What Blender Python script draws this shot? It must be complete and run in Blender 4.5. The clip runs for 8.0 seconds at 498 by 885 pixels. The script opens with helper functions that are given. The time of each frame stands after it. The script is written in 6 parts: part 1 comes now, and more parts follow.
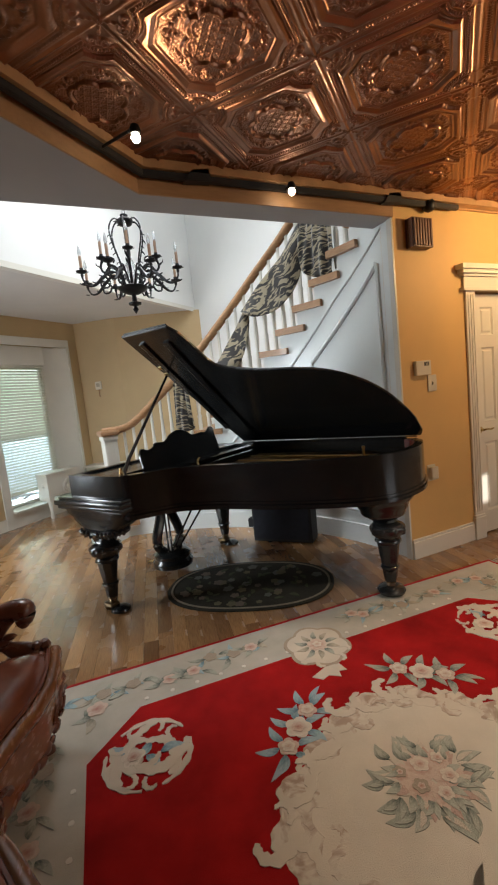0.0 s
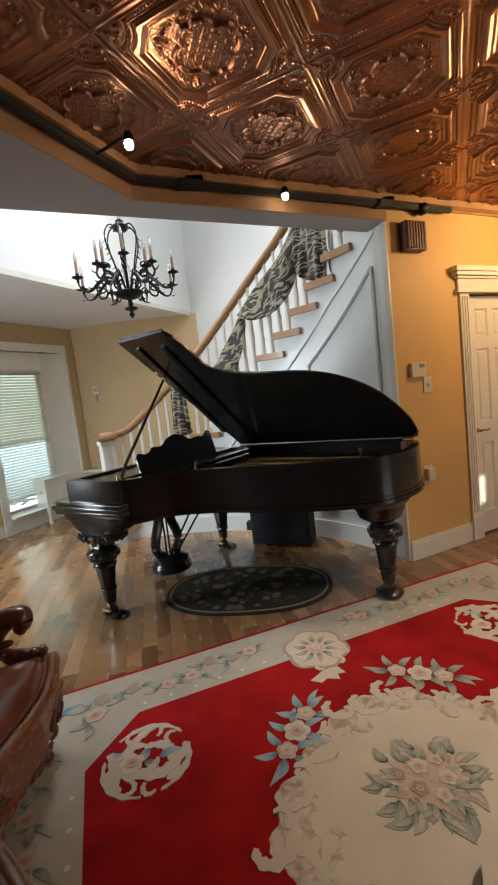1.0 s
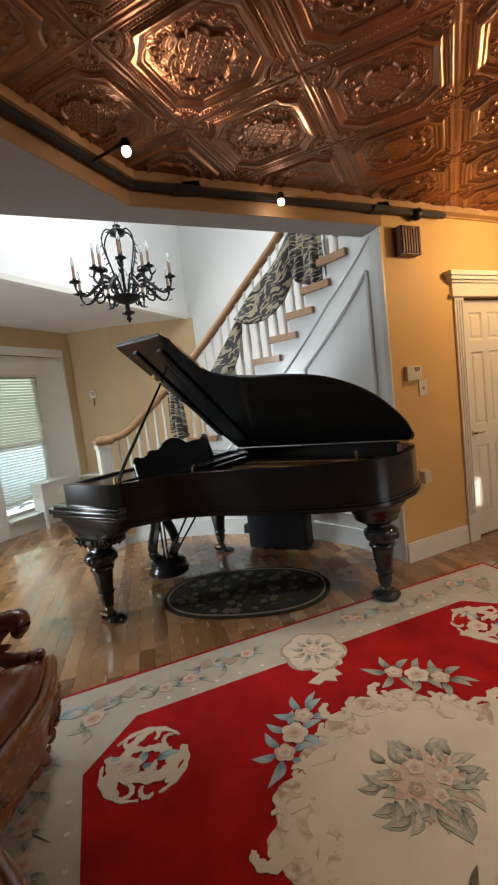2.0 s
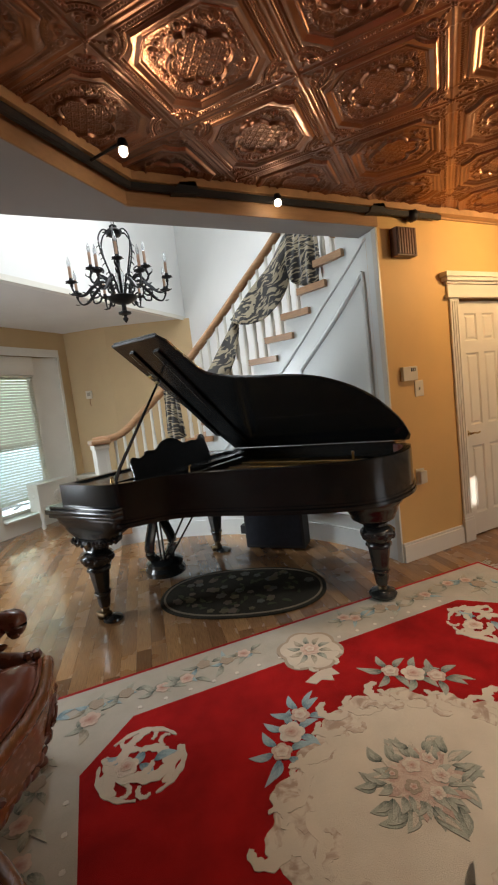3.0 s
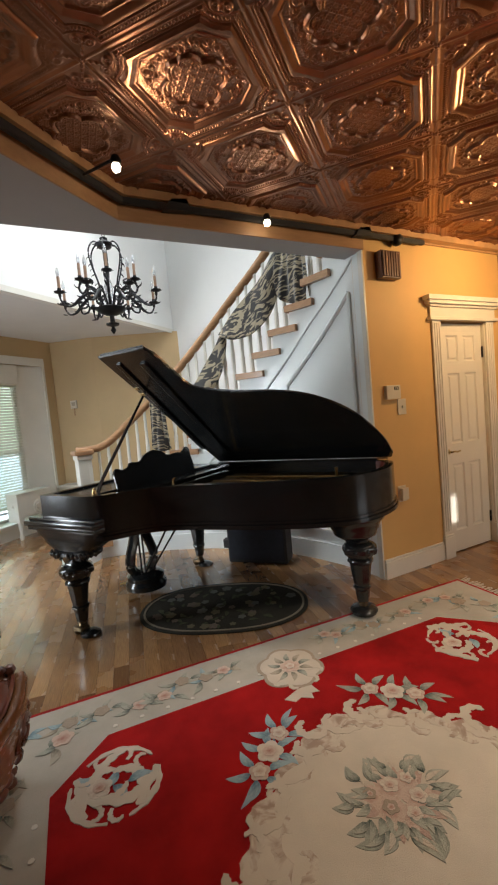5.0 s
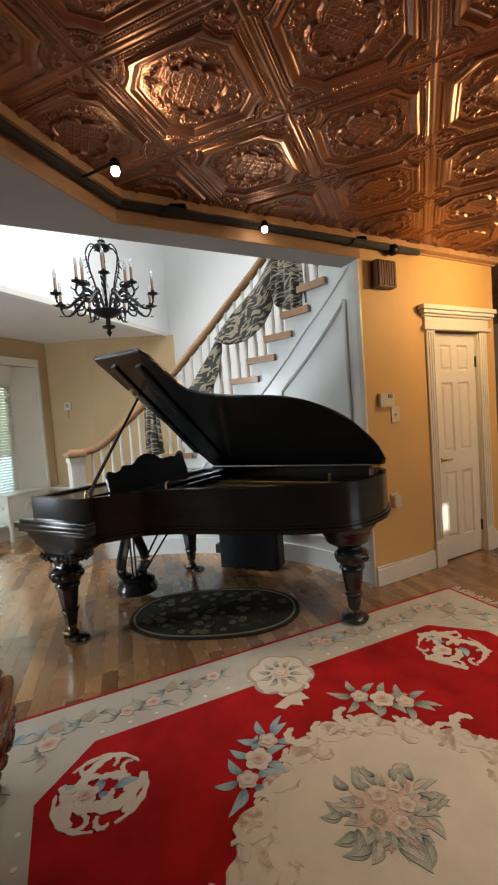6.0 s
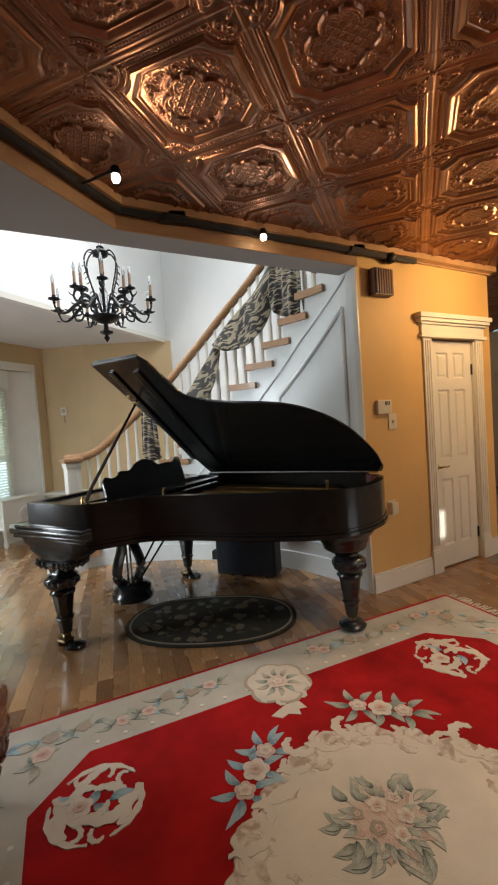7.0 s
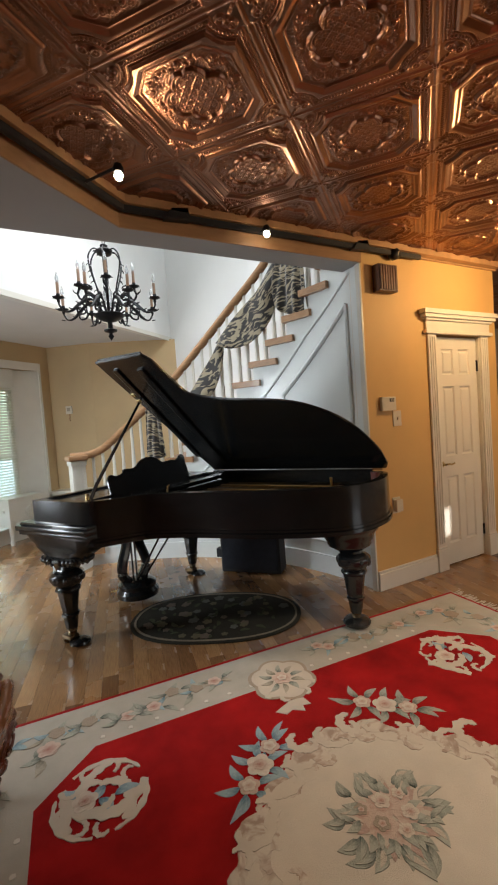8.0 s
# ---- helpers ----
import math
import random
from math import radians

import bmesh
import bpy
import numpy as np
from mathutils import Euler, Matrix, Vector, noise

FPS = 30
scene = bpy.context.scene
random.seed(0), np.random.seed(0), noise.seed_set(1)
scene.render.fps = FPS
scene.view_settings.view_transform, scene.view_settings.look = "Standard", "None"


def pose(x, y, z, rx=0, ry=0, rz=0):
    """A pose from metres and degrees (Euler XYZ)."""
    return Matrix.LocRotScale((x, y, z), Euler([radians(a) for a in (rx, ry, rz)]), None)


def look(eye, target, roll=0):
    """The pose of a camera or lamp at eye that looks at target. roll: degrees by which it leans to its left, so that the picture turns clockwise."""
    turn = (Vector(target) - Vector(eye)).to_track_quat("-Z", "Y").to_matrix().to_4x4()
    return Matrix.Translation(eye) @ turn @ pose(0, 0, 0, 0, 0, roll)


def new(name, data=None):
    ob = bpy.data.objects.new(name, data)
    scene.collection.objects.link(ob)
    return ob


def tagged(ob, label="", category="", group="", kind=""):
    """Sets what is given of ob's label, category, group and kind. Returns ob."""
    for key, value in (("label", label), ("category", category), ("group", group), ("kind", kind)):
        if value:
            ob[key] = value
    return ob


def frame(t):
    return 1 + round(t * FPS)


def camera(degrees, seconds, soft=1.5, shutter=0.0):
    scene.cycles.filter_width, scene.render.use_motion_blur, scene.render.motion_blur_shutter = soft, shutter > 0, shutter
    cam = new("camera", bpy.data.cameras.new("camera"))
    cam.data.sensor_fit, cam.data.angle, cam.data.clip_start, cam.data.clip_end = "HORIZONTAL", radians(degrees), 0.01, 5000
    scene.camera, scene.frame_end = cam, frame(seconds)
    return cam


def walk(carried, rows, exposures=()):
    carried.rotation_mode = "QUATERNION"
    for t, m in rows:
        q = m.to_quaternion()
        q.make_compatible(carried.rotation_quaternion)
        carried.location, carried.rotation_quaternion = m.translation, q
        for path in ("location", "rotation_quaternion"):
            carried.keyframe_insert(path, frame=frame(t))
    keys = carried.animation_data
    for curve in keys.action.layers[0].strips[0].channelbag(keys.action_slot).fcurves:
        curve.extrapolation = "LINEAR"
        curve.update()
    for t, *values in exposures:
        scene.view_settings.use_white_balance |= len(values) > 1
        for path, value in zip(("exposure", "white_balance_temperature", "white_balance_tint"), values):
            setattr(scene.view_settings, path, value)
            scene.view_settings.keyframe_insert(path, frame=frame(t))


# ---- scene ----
cam = camera(60.9, 8.0, soft=2.1)
PATH = [
    (0, (-2.36, -2.451, 1.413), (-1.569, -0.628, 1.189), -6.0),
    (0.5, (-2.355, -2.452, 1.412), (-1.56, -0.63, 1.193), -6.3),
    (1, (-2.349, -2.462, 1.416), (-1.551, -0.64, 1.205), -6.6),
    (1.5, (-2.35, -2.471, 1.417), (-1.545, -0.651, 1.217), -6.7),
    (3, (-2.358, -2.478, 1.411), (-1.53, -0.668, 1.217), -6.7),
    (3.5, (-2.359, -2.479, 1.412), (-1.515, -0.676, 1.223), -6.5),
    (4, (-2.357, -2.48, 1.415), (-1.489, -0.687, 1.244), -6.0),
    (5.5, (-2.359, -2.492, 1.414), (-1.45, -0.716, 1.288), -4.8),
    (6, (-2.358, -2.491, 1.414), (-1.433, -0.721, 1.298), -4.2),
    (6.5, (-2.367, -2.488, 1.414), (-1.426, -0.726, 1.313), -3.9),
    (7, (-2.367, -2.482, 1.416), (-1.423, -0.721, 1.327), -3.9),
    (7.5, (-2.36, -2.486, 1.409), (-1.428, -0.718, 1.321), -4.0),
    (8, (-2.362, -2.486, 1.408), (-1.439, -0.715, 1.313), -4.1),
]
walk(cam, [(t, look(eye, aim, roll)) for t, eye, aim, roll in PATH])

# ---------- world and light ----------
world = bpy.data.worlds.new("world")
scene.world = world
world.use_nodes = True
wn = world.node_tree.nodes
sky = wn.new("ShaderNodeTexSky")
sky.sky_type = 'NISHITA'
sky.sun_disc = False
sky.sun_elevation = radians(14)
sky.sun_rotation = radians(180)
world.node_tree.links.new(sky.outputs[0], wn["Background"].inputs[0])
wn["Background"].inputs[1].default_value = 0.12


def lamp(name, kind, m, energy, color, size=1.0, size_y=None, cone=None, blend=0.5, spread=180):
    d = bpy.data.lights.new(name, kind)
    d.energy, d.color = energy, color
    if kind == 'AREA':
        d.shape = 'RECTANGLE'
        d.size, d.size_y = size, size_y or size
        d.spread = radians(spread)
    elif kind == 'SUN':
        d.angle = radians(size)
    else:
        d.shadow_soft_size = size
    if cone:
        d.spot_size, d.spot_blend = radians(cone), blend
    ob = new(name, d)
    ob.matrix_world = m
    return ob


DAY = (0.86, 0.94, 1.0)
WARM = (1.0, 0.70, 0.42)
lamp("sun", 'SUN', look((0.83, -6.3, 2.05), (0.83, 0.03, 0.47)), 4.2, (1.0, 0.95, 0.88), 0.5)
# added unseen daylight fills: two-storey foyer top (no openings), entry side, living room
lamp("upper_daylight_fill", 'AREA', look((-1.0, 0.32, 4.2), (-1.0, 3.4, 2.7)), 56, DAY, 2.8, 1.4)
lamp("foyer_top_fill", 'AREA', look((-1.30, 1.40, 5.22), (-1.65, 1.95, 0.0)), 36, (0.96, 0.98, 1.0), 1.2, 0.8, spread=85)
# fill from the left, to brighten the stair side and foyer floor
lamp("entry_side_fill", 'AREA', look((-5.35, 1.5, 1.45), (-0.3, 1.9, 0.8)), 46, DAY, 0.7, 1.7, spread=115)
# broad fill from behind the viewpoint, where no source is seen
lamp("room_fill", 'AREA', look((3.0, -6.2, 1.45), (-0.3, -0.5, 0.9)), 32, (0.92, 0.96, 1.0), 2.6, 1.7)
# warm lamps; the first is an added rug fill, no fitting seen
lamp("rug_fill", 'SPOT', look((-0.15, -2.15, 2.66), (-0.50, -1.45, 0)), 130, (1.0, 0.88, 0.72), 0.05, cone=72, blend=0.9)
lamp("track_bulb_light", 'SPOT', look((-1.78, -0.56, 2.46), (-1.45, -1.0, 2.72)), 6, WARM, 0.03, cone=120)
lamp("track_bulb_light", 'SPOT', look((-0.90, -0.14, 2.575), (-1.3, -1.5, 0.8)), 12, WARM, 0.03, cone=150)
lamp("hall_lamp_light", 'POINT', pose(1.05, -0.85, 2.45), 44, (1.0, 0.66, 0.30), 0.06)
scene.view_settings.exposure = 0.1

# ---------- materials ----------


def nodes_of(name):
    m = bpy.data.materials.new(name)
    m.use_nodes = True
    nt = m.node_tree
    return m, nt, nt.nodes["Principled BSDF"]


def noise_tex(nt, scale, detail=4.0, rough=0.55, stretch=None):
    tc = nt.nodes.new("ShaderNodeTexCoord")
    t = nt.nodes.new("ShaderNodeTexNoise")
    t.inputs["Scale"].default_value = scale
    t.inputs["Detail"].default_value = detail
    t.inputs["Roughness"].default_value = rough
    if stretch:
        mp = nt.nodes.new("ShaderNodeMapping")
        mp.inputs["Scale"].default_value = stretch
        nt.links.new(tc.outputs["Object"], mp.inputs[0])
        nt.links.new(mp.outputs[0], t.inputs[0])
    else:
        nt.links.new(tc.outputs["Object"], t.inputs[0])
    return t


def ramp_of(nt, src, stops):
    r = nt.nodes.new("ShaderNodeValToRGB")
    els = r.color_ramp.elements
    while len(els) < len(stops):
        els.new(0.5)
    for e, (p, c) in zip(els, stops):
        e.position, e.color = p, (*c, 1)
    nt.links.new(src, r.inputs[0])
    return r


def shade(c, f):
    return tuple(min(1.0, v * f) for v in c)


def surface(name, color, rough=0.5, metal=0.0, scale=6.0, vary=0.12, bump=0.15, fine=60.0, coat=0.0, stretch=None, rough_vary=0.08, spec=0.5):
    """Colour with broad stains and fine grain, with a little relief."""
    m, nt, b = nodes_of(name)
    broad = noise_tex(nt, scale, 5, stretch=stretch)
    r = ramp_of(nt, broad.outputs[0], [(0.3, shade(color, 1 - vary)), (0.7, shade(color, 1 + vary))])
    nt.links.new(r.outputs[0], b.inputs["Base Color"])
    grain = noise_tex(nt, fine, 3, stretch=stretch)
    mr = nt.nodes.new("ShaderNodeMapRange")
    mr.inputs["To Min"].default_value = max(0.02, rough - rough_vary)
    mr.inputs["To Max"].default_value = min(1.0, rough + rough_vary)
    nt.links.new(broad.outputs[0], mr.inputs[0])
    nt.links.new(mr.outputs[0], b.inputs["Roughness"])
    bp = nt.nodes.new("ShaderNodeBump")
    bp.inputs["Strength"].default_value = bump
    bp.inputs["Distance"].default_value = 0.002
    nt.links.new(grain.outputs[0], bp.inputs["Height"])
    nt.links.new(bp.outputs[0], b.inputs["Normal"])
    b.inputs["Metallic"].default_value = metal
    b.inputs["Coat Weight"].default_value = coat
    b.inputs["Coat Roughness"].default_value = 0.08
    b.inputs["Specular IOR Level"].default_value = spec
    return m


def plank_wood(name, dark, light, rough, coat):
    """Boards that differ one from another, with grain along x."""
    m, nt, b = nodes_of(name)
    info = nt.nodes.new("ShaderNodeObjectInfo")
    geo = nt.nodes.new("ShaderNodeNewGeometry")
    add = nt.nodes.new("ShaderNodeMath")
    nt.links.new(info.outputs["Random"], add.inputs[0])
    nt.links.new(geo.outputs["Random Per Island"], add.inputs[1])
    fr = nt.nodes.new("ShaderNodeMath")
    fr.operation = 'FRACT'
    nt.links.new(add.outputs[0], fr.inputs[0])
    base = ramp_of(nt, fr.outputs[0], [(0.0, dark), (0.45, tuple((a + c) / 2 for a, c in zip(dark, light))), (1.0, light)])
    g = noise_tex(nt, 9.0, 8, 0.65, stretch=(1.2, 16, 16))
    gr = ramp_of(nt, g.outputs[0], [(0.32, (0.55, 0.5, 0.46)), (0.62, (1.06, 1.04, 1.0))])
    mix = nt.nodes.new("ShaderNodeMix")
    mix.data_type, mix.blend_type = 'RGBA', 'MULTIPLY'
    mix.inputs["Factor"].default_value = 0.75
    nt.links.new(base.outputs[0], mix.inputs[6])
    nt.links.new(gr.outputs[0], mix.inputs[7])
    nt.links.new(mix.outputs[2], b.inputs["Base Color"])
    wear = noise_tex(nt, 2.2, 4)
    mr = nt.nodes.new("ShaderNodeMapRange")
    mr.inputs["To Min"].default_value, mr.inputs["To Max"].default_value = rough - 0.08, rough + 0.12
    nt.links.new(wear.outputs[0], mr.inputs[0])
    nt.links.new(mr.outputs[0], b.inputs["Roughness"])
    bp = nt.nodes.new("ShaderNodeBump")
    bp.inputs["Strength"].default_value, bp.inputs["Distance"].default_value = 0.12, 0.001
    nt.links.new(g.outputs[0], bp.inputs["Height"])
    nt.links.new(bp.outputs[0], b.inputs["Normal"])
    b.inputs["Coat Weight"].default_value, b.inputs["Coat Roughness"].default_value = coat, 0.05
    return m


M_FLOOR = plank_wood("oak_floor", (0.16, 0.075, 0.030), (0.40, 0.225, 0.10), 0.24, 0.5)
M_SUBFLOOR = surface("floor_joint", (0.05, 0.025, 0.012), 0.7)
M_ORANGE = surface("ochre_wall_paint", (0.66, 0.41, 0.15), 0.6, scale=2.5, vary=0.05, bump=0.12, fine=180)
M_BEIGE = surface("tan_wall_paint", (0.50, 0.36, 0.19), 0.65, scale=2.0, vary=0.05, bump=0.1, fine=180)
M_WHITEWALL = surface("off_white_wall_paint", (0.78, 0.78, 0.76), 0.6, scale=1.5, vary=0.03, bump=0.1, fine=150)
M_CEIL = surface("ceiling_paint", (0.70, 0.70, 0.70), 0.8, scale=2, vary=0.04, bump=0.2, fine=120)
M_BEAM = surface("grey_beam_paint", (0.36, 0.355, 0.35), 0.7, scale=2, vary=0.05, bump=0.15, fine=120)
M_TRIM = surface("white_trim_paint", (0.70, 0.68, 0.61), 0.32, scale=3, vary=0.04, bump=0.05, fine=90, coat=0.2)
M_STRINGER = surface("white_stair_paint", (0.74, 0.78, 0.77), 0.35, scale=2, vary=0.03, bump=0.05, fine=90, coat=0.15)
M_COPPER = surface("copper_tin", (0.34, 0.172, 0.110), 0.31, metal=1.0, scale=5, vary=0.2, bump=0.06, fine=220, rough_vary=0.06)
M_OAK = surface("oak_rail", (0.36, 0.20, 0.10), 0.38, scale=5, vary=0.18, stretch=(3, 3, 14), bump=0.1, fine=30, coat=0.2)
M_TANWOOD = surface("tan_header_wood", (0.38, 0.21, 0.10), 0.5, scale=4, vary=0.1, bump=0.1, fine=40, stretch=(2, 8, 12))
M_EBONY = surface("black_piano_lacquer", (0.013, 0.014, 0.0145), 0.20, scale=3, vary=0.25, bump=0.015, fine=50, coat=0.25, rough_vary=0.05, spec=0.5)
M_IRON = surface("dark_wrought_iron", (0.018, 0.018, 0.02), 0.42, metal=0.6, scale=20, vary=0.3, bump=0.25, fine=90)
M_BLACK = surface("black_matte", (0.014, 0.014, 0.015), 0.55, scale=9, vary=0.2, bump=0.2, fine=150)

# ---------- mesh helpers ----------


def mesh_of(name, bm, mat, smooth=False):
    me = bpy.data.meshes.new(name)
    bmesh.ops.recalc_face_normals(bm, faces=bm.faces)
    bm.to_mesh(me)
    bm.free()
    me.materials.append(mat)
    if smooth:
        me.polygons.foreach_set("use_smooth", [True] * len(me.polygons))
        me.set_sharp_from_angle(angle=radians(40))
    return me


def part(name, bm, mat, parent=None, label="", smooth=False):
    ob = new(name, mesh_of(name, bm, mat, smooth))
    ob.parent = parent
    return tagged(ob, label) if label else ob


def empty(name, m, label, category, group=""):
    e = new(name)
    e.empty_display_size = 0.1
    e.matrix_world = m
    return tagged(e, label, category, group)


def box(bm, lo, hi, m=None, bev=0.0):
    vs = [bm.verts.new((x, y, z)) for x in (lo[0], hi[0]) for y in (lo[1], hi[1]) for z in (lo[2], hi[2])]
    fs = [bm.faces.new([vs[i] for i in q]) for q in ((0, 1, 3, 2), (4, 6, 7, 5), (0, 4, 5, 1), (2, 3, 7, 6), (0, 2, 6, 4), (1, 5, 7, 3))]
    if bev:
        es = list({e for f in fs for e in f.edges})
        r = bmesh.ops.bevel(bm, geom=es, offset=bev, segments=2, affect='EDGES', profile=0.6)
        vs = list({v for f in r["faces"] for v in f.verts} | {v for v in vs if v.is_valid})
    if m is not None:
        bmesh.ops.transform(bm, matrix=m, verts=vs)
    return vs


def prism(bm, outline, z0, z1, bev=0.0):
    """Outline in the plane, pulled up from z0 to z1."""
    lo = [bm.verts.new((x, y, z0)) for x, y in outline]
    hi = [bm.verts.new((x, y, z1)) for x, y in outline]
    n = len(outline)
    f0, f1 = bm.faces.new(lo[::-1]), bm.faces.new(hi)
    for i in range(n):
        bm.faces.new((lo[i], lo[(i + 1) % n], hi[(i + 1) % n], hi[i]))
    if bev:
        bmesh.ops.recalc_face_normals(bm, faces=bm.faces)
        bmesh.ops.bevel(bm, geom=list(f0.edges) + list(f1.edges), offset=bev, segments=2, affect='EDGES')
    return lo + hi


def lathe(bm, profile, seg=20, m=None, squash=1.0):
    """Turned shape from (radius, height) pairs."""
    rings = []
    for r, z in profile:
        rings.append([bm.verts.new((r * math.cos(a), squash * r * math.sin(a), z)) for a in (2 * math.pi * i / seg for i in range(seg))])
    for a, b in zip(rings, rings[1:]):
        for i in range(seg):
            bm.faces.new((a[i], a[(i + 1) % seg], b[(i + 1) % seg], b[i]))
    bm.faces.new(rings[0][::-1])
    bm.faces.new(rings[-1])
    vs = [v for r in rings for v in r]
    if m is not None:
        bmesh.ops.transform(bm, matrix=m, verts=vs)
    return vs


def tube(bm, pts, radius, seg=8, flat=1.0):
    """Round bar along points; radius is a number or one for each point."""
    pts = [Vector(p) for p in pts]
    rs = radius if isinstance(radius, (list, tuple)) else [radius] * len(pts)
    up, rings = Vector((0, 0, 1)), []
    for i, p in enumerate(pts):
        t = (pts[min(i + 1, len(pts) - 1)] - pts[max(i - 1, 0)]).normalized()
        s = t.cross(up)
        s = s.normalized() if s.length > 1e-3 else Vector((1, 0, 0))
        w = s.cross(t).normalized()
        rings.append([bm.verts.new(p + rs[i] * (math.cos(a) * s + flat * math.sin(a) * w)) for a in (2 * math.pi * j / seg for j in range(seg))])
    for a, b in zip(rings, rings[1:]):
        for i in range(seg):
            bm.faces.new((a[i], a[(i + 1) % seg], b[(i + 1) % seg], b[i]))
    bm.faces.new(rings[0][::-1])
    bm.faces.new(rings[-1])
    return [v for r in rings for v in r]


def curve_through(pts, n=8):
    """Smooth line through points (Catmull-Rom)."""
    p = [Vector(q) for q in pts]
    p = [2 * p[0] - p[1]] + p + [2 * p[-1] - p[-2]]
    out = []
    for i in range(1, len(p) - 2):
        for j in range(n):
            t = j / n
            out.append(0.5 * (2 * p[i] + (p[i + 1] - p[i - 1]) * t + (2 * p[i - 1] - 5 * p[i] + 4 * p[i + 1] - p[i + 2]) * t * t
                              + (3 * p[i] - p[i - 1] - 3 * p[i + 1] + p[i + 2]) * t ** 3))
    return out + [p[-2]]


def structure(ob, label="", category=""):
    return tagged(ob, label, category, kind="structure")


def wall(name, p, q, z0, z1, thick, mat, holes=(), label="", category="wall"):
    """A wall from p to q with its face on that line, its thickness to the left of the way, and openings (s0, s1, z0, z1)."""
    p, q = Vector(p), Vector(q)
    length = (q - p).length
    cuts = sorted({0.0, length, *[c for h in holes for c in h[:2]]})
    bm = bmesh.new()
    for a, b in zip(cuts, cuts[1:]):
        zs = z0
        for h in sorted((h for h in holes if h[0] <= a and h[1] >= b), key=lambda h: h[2]):
            if h[2] > zs:
                box(bm, (a, 0, zs), (b, thick, h[2]))
            zs = h[3]
        if zs < z1:
            box(bm, (a, 0, zs), (b, thick, z1))
    bmesh.ops.remove_doubles(bm, verts=bm.verts, dist=1e-5)
    ob = part(name, bm, mat)
    ob.matrix_world = pose(p.x, p.y, 0, 0, 0, math.degrees(math.atan2((q - p).y, (q - p).x)))
    return structure(ob, label, category)


# ---------- the plan ----------
CEIL = 2.717          # copper ceiling
HEAD = 2.562          # underside of the beam over the wide opening
BAY = 2.76            # ceiling of the bay
TOP = 5.3             # foyer ceiling
CX, CY = -2.35, 0.0   # centre of the stair's curve
R_IN, R_OUT = 2.36, 3.42
C40, S40 = math.cos(radians(40)), math.sin(radians(40))


def around(r, deg, z=0.0):
    a = radians(deg)
    return Vector((CX + r * math.cos(a), CY + r * math.sin(a), z))


bm = bmesh.new()
box(bm, (-5.7, -6.5, -0.12), (5.2, 6.6, -0.012))
floor = structure(part("floor", bm, M_SUBFLOOR), "polished oak strip floor with reddish brown boards", "floor")

wall("wall_ochre", (0, 0), (1.64, 0), 0, CEIL, 0.13, M_ORANGE, holes=[(0.79, 1.40, 0, 2.045)], label="ochre painted wall beside the opening")
wall("wall_hall_side", (1.54, 0.13), (1.54, 6.5), 0, TOP, 0.1, M_WHITEWALL, label="white wall behind the stair closet")
wall("wall_hall_end", (5.0, -6.4), (5.0, 6.5), 0, CEIL, -0.12, M_WHITEWALL, holes=[], label="pale grey wall at the end of the hall")
wall("wall_hall_back", (1.64, 6.4), (5.0, 6.4), 0, CEIL, 0.12, M_WHITEWALL, label="white wall at the back of the hall")
# unseen back wall; the added slit shapes the sun patch on the closet door
wall("wall_room_back", (-5.6, -6.3), (5.0, -6.3), 0, CEIL, -0.12, M_ORANGE, holes=[(6.38, 6.53, 1.86, 2.13), (7.3, 9.9, 0.6, 2.3)], label="unseen ochre wall with openings added for light")
# out of view; the opening is added for the fill light beside it
wall("wall_west", (-5.4, -6.3), (-5.4, 3.0), 0, TOP, 0.12, M_BEIGE,
     holes=[(7.4, 8.15, 0.4, 2.5)], label="unseen tan west wall with an added opening")

# copper ceiling slab and the hall ceiling
bm = bmesh.new()
prism(bm, [(-5.5, -6.4), (5.0, -6.4), (5.0, 6.4), (1.64, 6.4), (1.64, 0.0), (-1.8, 0.0), (-5.5, -3.7 * S40 / C40)], CEIL + 0.03, CEIL + 0.12)
structure(part("ceiling_slab", bm, M_CEIL), "plain ceiling above the copper tiles", "ceiling")

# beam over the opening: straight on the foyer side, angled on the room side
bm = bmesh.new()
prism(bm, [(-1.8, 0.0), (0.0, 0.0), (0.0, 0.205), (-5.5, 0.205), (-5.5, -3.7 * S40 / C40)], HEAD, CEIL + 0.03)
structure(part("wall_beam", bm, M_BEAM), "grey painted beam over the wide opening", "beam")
bm = bmesh.new()
prism(bm, [(-1.8, -0.012), (0.0, -0.012), (0.0, 0.0), (-1.8, 0.0), (-5.5, -3.7 * S40 / C40), (-5.5, -3.7 * S40 / C40 - 0.015)], HEAD, CEIL - 0.003)
structure(part("trim_beam_face", bm, M_TANWOOD), "tan painted face of the beam", "trim")
wall("wall_over_beam", (-5.5, 0.205), (1.54, 0.205), HEAD + 0.16, TOP, -0.1, M_WHITEWALL, label="white upper foyer wall")

# bay: window wall, two tan walls, low ceiling, upper fascia
A, B, C = Vector((-1.99, 4.69)), Vector((-1.43, 4.28)), Vector((-0.26, 3.80))
W0 = A - 4.35 * Vector((C40, S40))
wall("wall_window", W0, A, 0, BAY, 0.22, M_BEIGE, holes=[(2.90, 4.15, 0.22, 2.40)], label="tan wall with a deep white-cased window")
wall("wall_tan_short", A, B, 0, BAY, 0.12, M_BEIGE, label="short tan wall of the bay")
wall("wall_tan_long", B, B + (C - B) * 2.2, 0, BAY, 0.12, M_BEIGE, label="tan wall behind the stair foot")
F0, F1 = Vector((-2.64, 1.90)) - 3.6 * Vector((C40, S40)), Vector((-2.64, 1.90)) + 5.2 * Vector((C40, S40))
